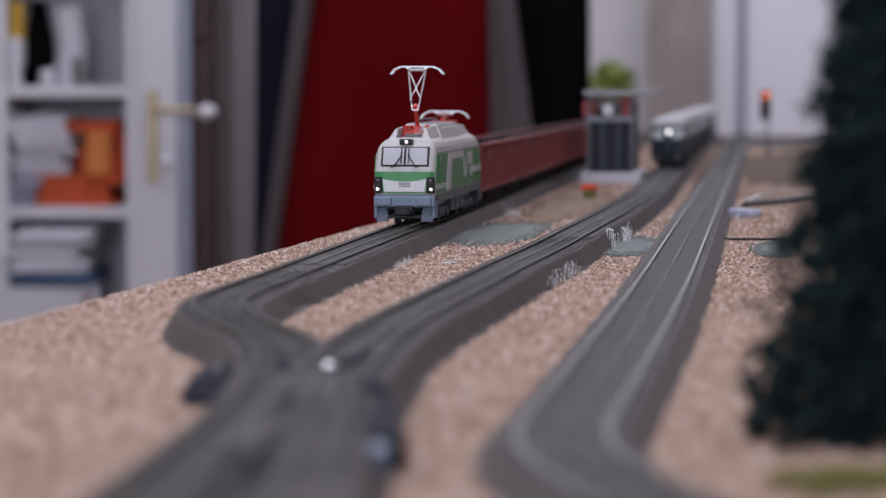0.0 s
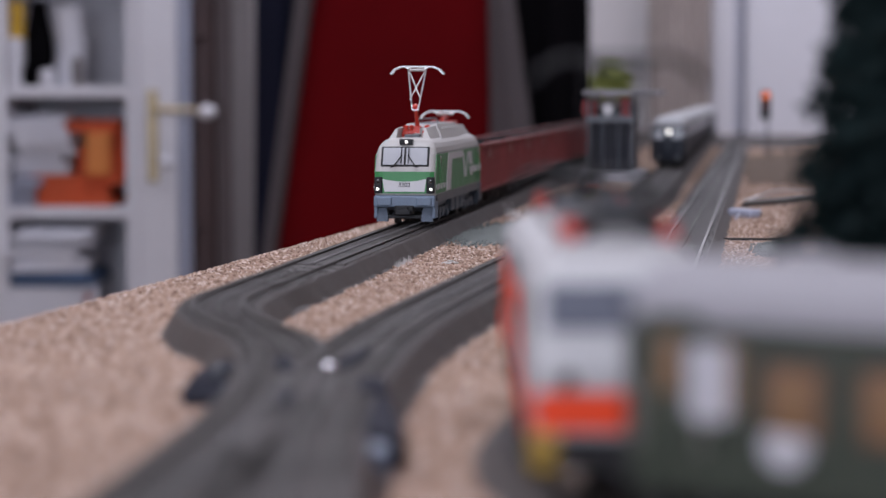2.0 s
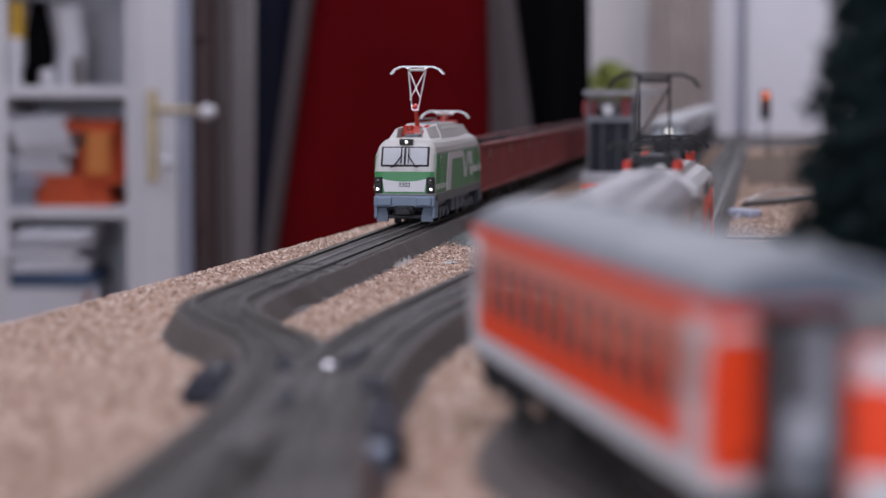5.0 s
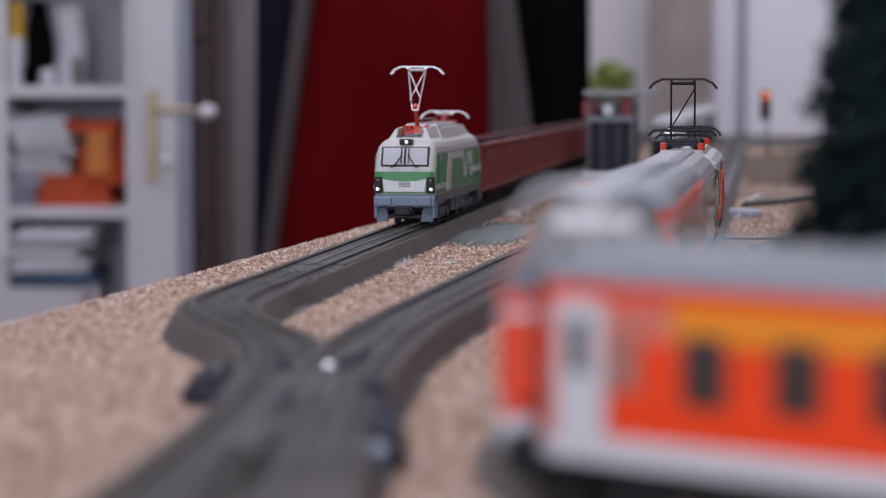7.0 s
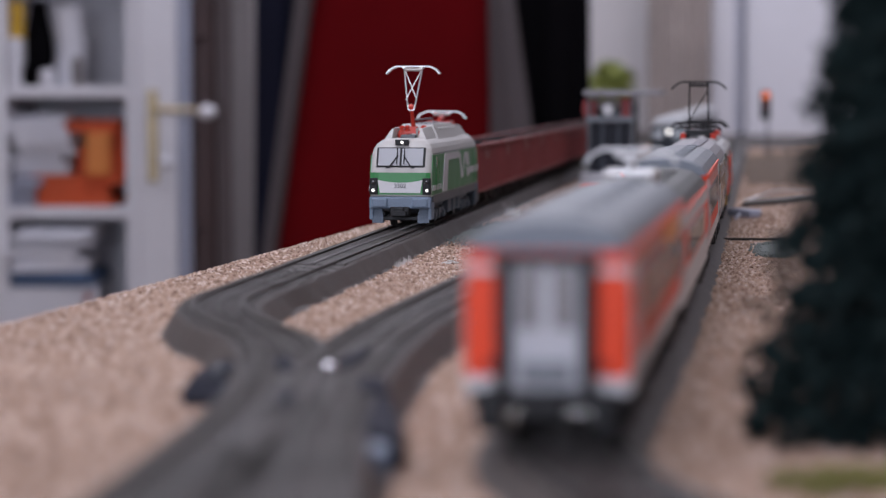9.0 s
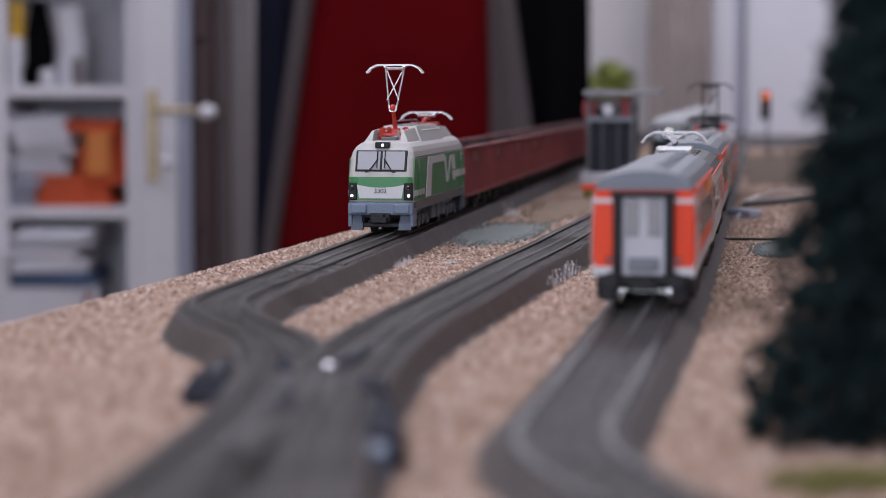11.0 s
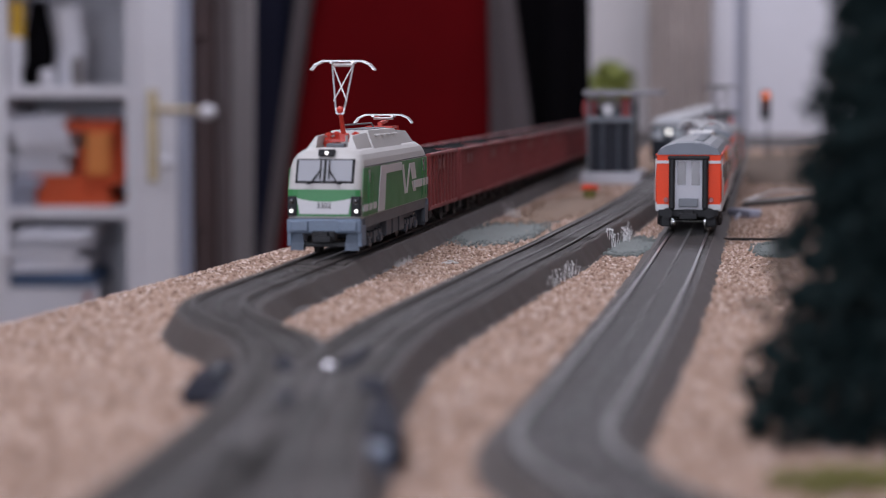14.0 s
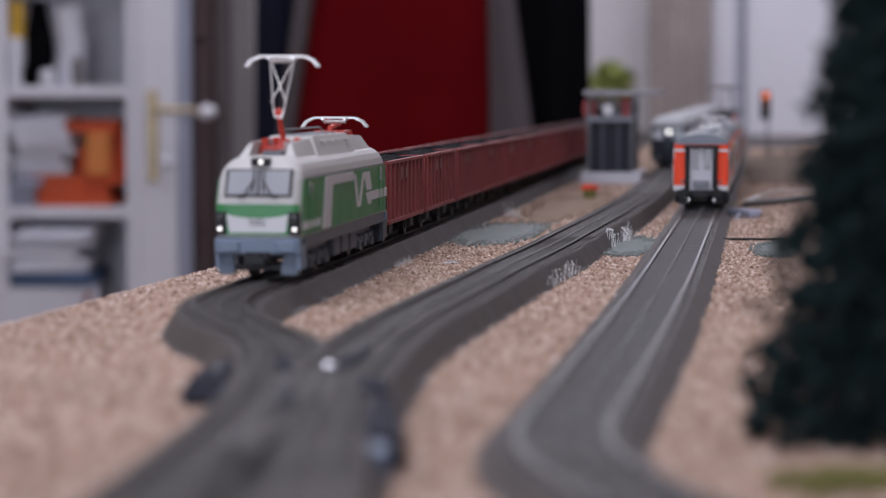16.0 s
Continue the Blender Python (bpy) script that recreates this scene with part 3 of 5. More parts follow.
def bogie(ob, y, base=0.030, z=0.0075, material=None, w=0.0135, steel=None):
    bm = bmesh.new()
    for s in (-1, 1):
        box(bm, s * w, 0, z, 0.0022, base + 0.014, 0.0035, bevel=0.0006)
        for k in (-1, 1):
            box(bm, s * (w + 0.0006), k * base / 2, z - 0.0022, 0.0032, 0.0062, 0.0042, bevel=0.0008)
            for d in (-0.0046, 0.0046):
                tube(bm, (s * (w + 0.0004), k * base / 2 + d, z - 0.003), (s * (w + 0.0004), k * base / 2 + d, z + 0.0025), 0.0011, 8)
        box(bm, s * (w + 0.0002), 0, z - 0.001, 0.003, 0.007, 0.006, bevel=0.0008)
    box(bm, 0, 0, z, 2 * w, 0.008, 0.003)
    b = part("bogie", bm, material or BLACK, ob, "bogie frame with springs")
    b.location = (0, y, 0)
    for k in (-1, 1):
        wheelset(b, k * base / 2, steel=steel)
    return b


def buffers(ob, y, z=0.0115, s=1, material=None):
    for k in (-1, 1):
        bm = bmesh.new()
        tube(bm, (k * 0.0100, y, z), (k * 0.0100, y + s * 0.004, z), 0.0013, 10)
        tube(bm, (k * 0.0100, y + s * 0.004, z), (k * 0.0100, y + s * 0.0048, z), 0.0026, 14)
        part("buffer", bm, material or DARKGREY, ob)


def coupler(ob, y, s=1):
    bm = bmesh.new()
    box(bm, 0, y, 0.0085, 0.0035, 0.012, 0.0016)
    box(bm, 0, y + s * 0.007, 0.0085, 0.0085, 0.0022, 0.003, bevel=0.0004)
    box(bm, 0, y + s * 0.0045, 0.0105, 0.0050, 0.004, 0.0022, bevel=0.0004)
    part("coupler", bm, BLACK, ob, "black hook coupler")


def pantograph(ob, y, z, up, arm_mat, head_mat, width=0.030, reach=1, base_mat=None, top=0.036, square=False):
    """A single-arm pantograph on the roof; raised to `top` above its base or folded."""
    p = part("pantograph", bmesh.new(), arm_mat, ob, "raised pantograph" if up else "folded pantograph")
    bm = bmesh.new()
    for k in (-1, 1):
        box(bm, k * 0.0062, y, z + 0.0022, 0.0012, 0.020, 0.0012)
        box(bm, 0, y + k * 0.0085, z + 0.0022, 0.0136, 0.0012, 0.0012)
        for j in (-1, 1):
            tube(bm, (k * 0.0062, y + j * 0.0085, z - 0.001), (k * 0.0062, y + j * 0.0085, z + 0.0028), 0.0011, 8)
            tube(bm, (k * 0.0062, y + j * 0.0085, z + 0.0004), (k * 0.0062, y + j * 0.0085, z + 0.0012), 0.0016, 8)
    part("base_frame", bm, base_mat or arm_mat, p)
    bm, hd = bmesh.new(), bmesh.new()
    if up and square:
        hp = Vector((0, y, z + top))
        u = bmesh.new()
        for k in (-1, 1):
            tube(u, (k * 0.0052, y, z + 0.003), hp + Vector((k * 0.0052, 0, -0.001)), 0.00050, 6)
        tube(u, (-0.0052, y, z + top * 0.30), hp + Vector((0.0052, 0, -0.004)), 0.00035, 6)
        tube(u, (-0.0052, y, z + top * 0.30), (0.0052, y, z + top * 0.30), 0.00040, 6)
        part("upper_arm", u, head_mat, p, "thin dark upright arms")
        box(bm, 0, y, z + 0.003, 0.014, 0.010, 0.003, bevel=0.0006)
        bent(bm, [(-0.0150, y - 0.006, z + 0.006), (-0.0125, y - 0.006, z + 0.0085), (0.0125, y - 0.006, z + 0.0085), (0.0150, y - 0.006, z + 0.006)], 0.0006, 6)
        bent(bm, [(-0.0125, y + 0.004, z + 0.0045), (-0.0105, y + 0.004, z + 0.0062), (0.0105, y + 0.004, z + 0.0062), (0.0125, y + 0.004, z + 0.0045)], 0.0006, 6)
    elif up:
        kn = Vector((0, y + reach * 0.006, z + top * 0.42))
        hp = Vector((0, y - reach * 0.002, z + top))
        box(bm, 0, y - reach * 0.004, z + 0.0035, 0.0045, 0.005, 0.004, bevel=0.0006)
        tube(bm, (0, y - reach * 0.004, z + 0.004), kn, 0.0013, 8, 0.0009)
        ball(bm, kn, 0.0018, 10)
        u = bmesh.new()
        for k in (-1, 1):
            tube(u, kn + Vector((k * 0.0020, 0, 0)), hp + Vector((k * 0.0052, 0, -0.001)), 0.00042, 6)
            tube(u, kn + Vector((k * 0.0032, 0, 0.004)), hp + Vector((-k * 0.0048, 0, -0.002)), 0.00032, 6)
        bent(u, [kn + Vector((-0.002, 0, 0.001)), kn + Vector((-0.0016, 0, -0.0018)), kn + Vector((0.0016, 0, -0.0018)), kn + Vector((0.002, 0, 0.001))], 0.00045, 6)
        part("upper_arm", u, head_mat, p, "thin metal upper arm")
    else:
        hp = Vector((0, y - reach * 0.004, z + 0.0085))
        tube(bm, (0, y + reach * 0.008, z + 0.004), (0, y - reach * 0.014, z + 0.0055), 0.0012, 8)
        for k in (-1, 1):
            tube(bm, (k * 0.001, y - reach * 0.014, z + 0.006), hp + Vector((k * 0.004, 0, -0.0008)), 0.0006, 6)
    part("lower_arm", bm, arm_mat, p)
    h = width / 2
    for d in (-0.0026, 0.0026):
        bent(hd, [hp + Vector((-h, d, -0.0042)), hp + Vector((-h * 0.86, d, -0.0016)), hp + Vector((-h * 0.62, d, 0)), hp + Vector((h * 0.62, d, 0)), hp + Vector((h * 0.86, d, -0.0016)), hp + Vector((h, d, -0.0042))], 0.0005, 6)
    for k in (-1, 1):
        box(hd, k * h * 0.34, 0 + hp.y, hp.z - 0.0006, 0.0012, 0.0075, 0.0012)
    tube(hd, hp + Vector((-h * 0.34, 0, -0.0018)), hp + Vector((h * 0.34, 0, -0.0018)), 0.0008, 8)
    part("contact_head", hd, head_mat, p, "bent metal contact bow")
    return p


def quads(bm, polys, x, flip=1, th=0.0003):
    """Flat plates from (y, z) polygons, set on a side wall at x."""
    for poly in polys:
        a = [bm.verts.new((x, y * flip, z)) for y, z in poly]
        b = [bm.verts.new((x - math.copysign(th, x), y * flip, z)) for y, z in poly]
        n = len(a)
        bm.faces.new(a)
        bm.faces.new(b[::-1])
        for i in range(n):
            bm.faces.new((a[i], b[i], b[(i + 1) % n], a[(i + 1) % n]))
    return bm


def lettering(text, size, m, material, parent, label):
    c = bpy.data.curves.new("lettering", "FONT")
    c.body, c.size, c.align_x, c.align_y, c.extrude = text, size, "CENTER", "CENTER", 0.00006
    c.materials.append(material)
    ob = new("lettering", c)
    ob.parent = parent
    ob.matrix_local = m
    return tagged(ob, label)


def green_loco():
    ob = thing("electric_locomotive", "green, white and grey model electric locomotive", "locomotive")
    rings = [(0.0165, 0.1030, 0.004, 0.0172), (0.0172, 0.1042, 0.004, 0.0180), (0.0172, 0.1045, 0.004, 0.0300), (0.0171, 0.1036, 0.0045, 0.0335), (0.0170, 0.1008, 0.005, 0.0405),
             (0.0163, 0.0990, 0.0055, 0.0438), (0.0150, 0.0970, 0.006, 0.0462), (0.0130, 0.0945, 0.006, 0.0480), (0.0100, 0.0905, 0.005, 0.0492)]
    bm = loft(bmesh.new(), [outline(*r, n=6) for r in rings])
    part("body", bm, GREY, ob, "light grey body shell", smooth=False)
    # raised roof
    bm = bmesh.new()
    for a, b in ((0.0905, 0.064), (-0.0905, -0.064)):
        s = 1 if a > 0 else -1
        for k in (-1, 1):
            loft(bm, [[(k * 0.0118, y, 0.0485), (k * 0.0085, y, z), (k * 0.0075, y, z), (k * 0.0075, y, 0.0485)] for y, z in ((s * 0.086, 0.0492), (s * 0.080, 0.0545), (s * 0.046, 0.0555), (s * 0.040, 0.0555))])
    loft(bm, [[(-0.0135, y, 0.0470), (-0.0088, y, z), (0.0088, y, z), (0.0135, y, 0.0470)] for y, z in ((0.046, 0.0495), (0.040, 0.0565), (-0.040, 0.0565), (-0.046, 0.0495))])
    part("roof_fairing", bm, GREY, ob, "light grey raised roof")
    bm = bmesh.new()
    for y in (-0.027, -0.009, 0.009, 0.027):
        box(bm, 0, y, 0.0567, 0.011, 0.012, 0.0006, bevel=0.0002)
    part("roof_grille", bm, DARKGREY, ob)
    for s in (1, -1):
        # livery of one end
        bm = bmesh.new()

        def band(z0, z1, w0, w1, f0, f1, bm):
            loft(bm, [[(x * w, s * (f + 0.0003 - 0.0011 * max(0, abs(x) - 0.80) / 0.20), z) for x in np.linspace(-1, 1, 15)] for z, w, f in ((z0, w0, f0), (z1, w1, f1))], caps=False, closed=False)
            return bm
        part("green_front", band(0.0186, 0.0308, 0.0168, 0.0167, 0.1045, 0.1045, bm), GREEN, ob, "green front band")
        bm = bmesh.new()
        xs = np.linspace(-1, 1, 13)
        top = [(x * 0.0125, s * 0.10505, 0.0252 + 0.0016 * x * x) for x in xs]
        bot = [(x * 0.0112, s * 0.10505, 0.0196) for x in xs]
        loft(bm, [bot, top, [(x, y - s * 0.0006, z) for x, y, z in top], [(x, y - s * 0.0006, z) for x, y, z in bot]], caps=False, closed=False)
        wf = part("white_front", bm, WHITE, ob, "white front panel")
        if s == 1:
            lettering("3302", 0.0034, Matrix.Translation((0, 0.1052, 0.0234)) @ Euler((math.pi / 2, 0, math.pi)).to_matrix().to_4x4(), BLACK, wf, "black fleet number")
        # windscreen leaning back
        wm = Matrix.Translation((0, s * 0.1006, 0.0388)) @ Euler((s * 0.42, 0, 0)).to_matrix().to_4x4()
        fr = part("windscreen", boxed(0, s * 0.0004, 0, 0.0272, 0.0012, 0.0120, wm, bevel=0.0004), BLACK, ob, "black-framed windscreen")
        for k in (-1, 1):
            part("pane", boxed(k * 0.0065, s * 0.0011, 0, 0.0118, 0.0004, 0.0102, wm), GLASS_CAB, fr, "grey cab glass")
        bm = bmesh.new()
        for k in (-1, 1):
            tube(bm, wm @ Vector((k * 0.0020, s * 0.0022, 0.005)), wm @ Vector((k * 0.0020, s * 0.0022, -0.0045)), 0.00028, 6)
            tube(bm, wm @ Vector((k * 0.0016, s * 0.0020, 0.0005)), wm @ Vector((k * 0.0066, s * 0.0020, -0.0070)), 0.00035, 6)
            tube(bm, wm @ Vector((k * 0.0050, s * 0.0020, -0.0062)), wm @ Vector((k * 0.0080, s * 0.0020, -0.0070)), 0.00030, 6)
        part("wiper", bm, BLACK, fr)
        # lamps
        for k in (-1, 1):
            hs = part("headlight", boxed(k * 0.0147, s * 0.1039, 0.0232, 0.0046, 0.0030, 0.0092, bevel=0.0006), BLACK, ob, "black headlight housing")
            lit = LAMP if s == 1 else LENS
            part("lamp", ball(bmesh.new(), (k * 0.0150, s * 0.1053, 0.0210), 0.00085, 12), lit, hs, "lit white lamp")
            part("upper_lamp", ball(bmesh.new(), (k * 0.0148, s * 0.1052, 0.0252), 0.0013, 12), LENS, hs)
        hs = part("top_light", boxed(0, s * 0.0968, 0.0472, 0.0076, 0.0040, 0.0032, bevel=0.0004), BLACK, ob, "black top light housing")
        part("lamp", ball(bmesh.new(), (-0.0002 * s, s * 0.0987, 0.0472), 0.00085, 12), LAMP if s == 1 else LENS, hs, "lit white lamp")
        # buffer beam, plough, steps
        bm = bmesh.new()
        box(bm, 0, s * 0.1030, 0.0142, 0.0345, 0.0050, 0.0066, bevel=0.0009)
        for k in (-1, 1):
            box(bm, k * 0.0112, s * 0.1058, 0.0142, 0.0085, 0.0016, 0.0052, bevel=0.0008)
        bb = part("buffer_beam", bm, SKIRT, ob, "blue-grey buffer beam")
        for k in (-1, 1):
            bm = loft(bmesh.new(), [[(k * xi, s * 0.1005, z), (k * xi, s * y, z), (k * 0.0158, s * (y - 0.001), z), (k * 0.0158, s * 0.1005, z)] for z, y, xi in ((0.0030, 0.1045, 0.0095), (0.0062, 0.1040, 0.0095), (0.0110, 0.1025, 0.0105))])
            part("plough", bm, SKIRTMID, ob, "blue-grey snow plough half, shade in its colour")
        part("plough_bar", boxed(0, s * 0.1015, 0.0055, 0.0200, 0.0016, 0.0022, bevel=0.0004), BLACK, ob)
        part("coupler_pocket", boxed(0, s * 0.1040, 0.0095, 0.0110, 0.0050, 0.0050, bevel=0.0008), BLACK, ob, "dark coupler pocket")
        for k in (-1, 1):
            # rear steps take the darker copy, their shade put into the colour
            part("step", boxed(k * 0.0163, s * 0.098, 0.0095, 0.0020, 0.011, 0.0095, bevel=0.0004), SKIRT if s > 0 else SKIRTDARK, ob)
        coupler(ob, s * 0.103, s)
        # side doors, mirrors, cab windows
        for k in (-1, 1):
            d = part("cab_door", boxed(k * 0.01725, s * 0.0835, 0.0290, 0.0006, 0.0085, 0.0215, bevel=0.0002), GREEN, ob, "green cab door")
            part("door_window", boxed(k * 0.01745, s * 0.0850, 0.0362, 0.0004, 0.0052, 0.0058), GLASS_CAB, d)
            bm = bmesh.new()
            for dy in (-0.0052, 0.0052):
                tube(bm, (k * 0.0180, s * 0.0835 + dy, 0.0205), (k * 0.0180, s * 0.0835 + dy, 0.0375), 0.00016, 6)
            part("handrail", bm, GREEN, d, "thin green handrail")
            part("cab_window", quads(bmesh.new(), [[(0.0925, 0.0315), (0.0995, 0.0315), (0.0985, 0.0390), (0.0925, 0.0400)]], k * 0.0172, s), GLASS_CAB, ob, "cab side window")
    for k in (-1, 1):
        f = 1
        part("green_side", quads(bmesh.new(), [[(-0.1000, 0.0182), (0.1012, 0.0182), (0.1012, 0.0305), (0.0985, 0.0402), (-0.0985, 0.0402), (-0.1000, 0.0305)]], k * 0.01732, f), GREEN, ob, "green side panel")
        white = [[(0.1012, 0.0236), (0.0660, 0.0236), (0.0660, 0.0206), (0.1012, 0.0206)], [(0.074, 0.0186), (0.060, 0.0186), (0.047, 0.0400), (0.029, 0.0400), (0.029, 0.0398), (0.045, 0.0360), (0.062, 0.0360)],
                 [(0.062, 0.0186), (0.043, 0.0186), (0.037, 0.0400), (0.053, 0.0400)], [(0.040, 0.0400), (-0.010, 0.0400), (-0.010, 0.0360), (0.040, 0.0360)],
                 [(-0.052, 0.0252), (-0.100, 0.0252), (-0.100, 0.0292), (-0.052, 0.0292)]]
        white = [white[0]] + white[2:]
        for poly in white:
            part("white_stripe", quads(bmesh.new(), [poly], k * (0.01776 + 0.00004 * white.index(poly)), f), WHITE, ob, "white stripe")
        logo = [[(-0.012, 0.0385), (-0.018, 0.0385), (-0.027, 0.0235), (-0.021, 0.0235)], [(-0.036, 0.0385), (-0.041, 0.0385), (-0.030, 0.0235), (-0.025, 0.0235)],
                [(-0.0375, 0.0385), (-0.054, 0.0385), (-0.060, 0.0300), (-0.0465, 0.0300)], [(-0.044, 0.0290), (-0.052, 0.0290), (-0.060, 0.0235), (-0.050, 0.0235)]]
        part("emblem", quads(bmesh.new(), logo, k * 0.01750, f), WHITE, ob, "white emblem shapes")
        part("sole_bar", boxed(k * 0.0166, 0, 0.0155, 0.0012, 0.190, 0.0052, bevel=0.0003), DARKGREY, ob, "dark grey sole bar")
    bm = boxed(0, 0, 0.0125, 0.026, 0.160, 0.009, bevel=0.001)
    for k in (-1, 1):
        for y in (-0.02, 0.0, 0.02):
            box(bm, k * 0.0140, y, 0.0090, 0.004, 0.016, 0.008, bevel=0.0008)
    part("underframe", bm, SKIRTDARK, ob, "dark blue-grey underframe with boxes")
    for y in (0.056, -0.056):
        bogie(ob, y, 0.033, material=SKIRTDARK, steel=WHEELDARK)
    pantograph(ob, 0.058, 0.0500, True, REDINS, SILVER, 0.0305, 1, top=0.0395)
    pantograph(ob, -0.056, 0.0545, False, REDINS, SILVER, 0.0305, 1)
    for k, y in ((-1, 0.050), (1, 0.046), (1, 0.066)):
        bm = bmesh.new()
        tube(bm, (k * 0.0050, y, 0.0495), (k * 0.0050, y, 0.0560), 0.0011, 8)
        for z in (0.051, 0.0528, 0.0546):
            tube(bm, (k * 0.0050, y, z), (k * 0.0050, y, z + 0.0009), 0.0019, 10)
        part("insulator", bm, REDINS, ob, "red roof insulator")
    for y, k in ((0.0700, -1), (0.0445, -1), (-0.070, 1)):
        part("roof_post", tube(bmesh.new(), (k * 0.0042, y, 0.0490), (k * 0.0042, y, 0.0548), 0.0007, 8), SILVER, ob, "silver roof post")
    part("roof_box", boxed(0.0, 0.0735, 0.0500, 0.0085, 0.0070, 0.0022, bevel=0.0005), DARKGREY, ob, "dark roof box")
    part("busbar", bent(bmesh.new(), [(0.0030, 0.046, 0.0565), (0.0030, 0.038, 0.0590), (0.0030, -0.040, 0.0590), (0.0030, -0.048, 0.0565)], 0.0004, 6), DARKGREY, ob)
    for k in (-1, 1):
        part("roof_seam", boxed(k * 0.01705, 0, 0.0408, 0.0003, 0.192, 0.0004), DARKGREY, ob)
        for y in (-0.030, -0.012, 0.006, 0.024):
            part("vent_cover", boxed(k * 0.0105, y, 0.0540, 0.0040, 0.0040, 0.0008, bevel=0.0002), GREY, ob)
    return ob


GLASS_CAB = glass_mat("cab_glass", (0.30, 0.31, 0.33), 0.2)


def wagon():
    ob = thing("goods_wagon", "dark red open goods wagon loaded with coal", "wagon", "goods train")
    L = 0.058
    bm = bmesh.new()
    for k in (-1, 1):
        box(bm, k * 0.0152, 0, 0.0255, 0.0014, 2 * L, 0.031)
        for i in range(9):
            y = -L + 0.004 + i * (2 * L - 0.008) / 8
            box(bm, k * 0.0164, y, 0.0255, 0.0014, 0.0022, 0.030, bevel=0.0003)
        box(bm, k * 0.0162, 0, 0.0405, 0.0022, 2 * L, 0.0016, bevel=0.0003)
        box(bm, k * 0.0160, 0, 0.0112, 0.0020, 2 * L, 0.0022, bevel=0.0003)
    for k in (-1, 1):
        box(bm, 0, k * (L - 0.0007), 0.0255, 0.031, 0.0014, 0.031)
        for x in (-0.008, 0.0, 0.008):
            box(bm, x, k * (L + 0.0005), 0.0255, 0.002, 0.0014, 0.030)
    part("body", bm, WAGON, ob)
    bm = bmesh.new()
    g = bmesh.ops.create_grid(bm, x_segments=14, y_segments=50, size=1, matrix=Matrix.Diagonal((0.0146, L - 0.0015, 1, 1)))
    for v in bm.verts:
        v.co.z = 0.0378 + 0.0030 * noise.noise(v.co * 130) + 0.003 * (1 - (v.co.x / 0.0146) ** 2)
    part("coal_load", bm, COAL, ob, "black coal load")
    bm = boxed(0, 0, 0.0115, 0.022, 2 * L - 0.004, 0.005)
    part("underframe", bm, WAGONDK, ob)
    for k in (-1, 1):
        for y in (0.020, 0.004):
            part("data_panel", boxed(k * 0.0172, y, 0.0345, 0.0002, 0.006, 0.006), WAGONLT, ob, "faded paler data panel")
    for k in (-1, 1):
        wheelset(ob, k * 0.034, steel=WHEELDARK)
        buffers(ob, k * (L), s=k)
        for s in (-1, 1):
            part("axle_guard", boxed(s * 0.0128, k * 0.034, 0.0078, 0.0022, 0.011, 0.006, bevel=0.0006), WAGONDK, ob)
    return ob


WAGONLT = mat("wagon_panel", (0.24, 0.085, 0.08), 0.6, var=0.3, scale=60)


def section(zs, z_roof=0.0444):
    return [(-w, z) for w, z in zs] + [(w, z) for w, z in zs[::-1]]


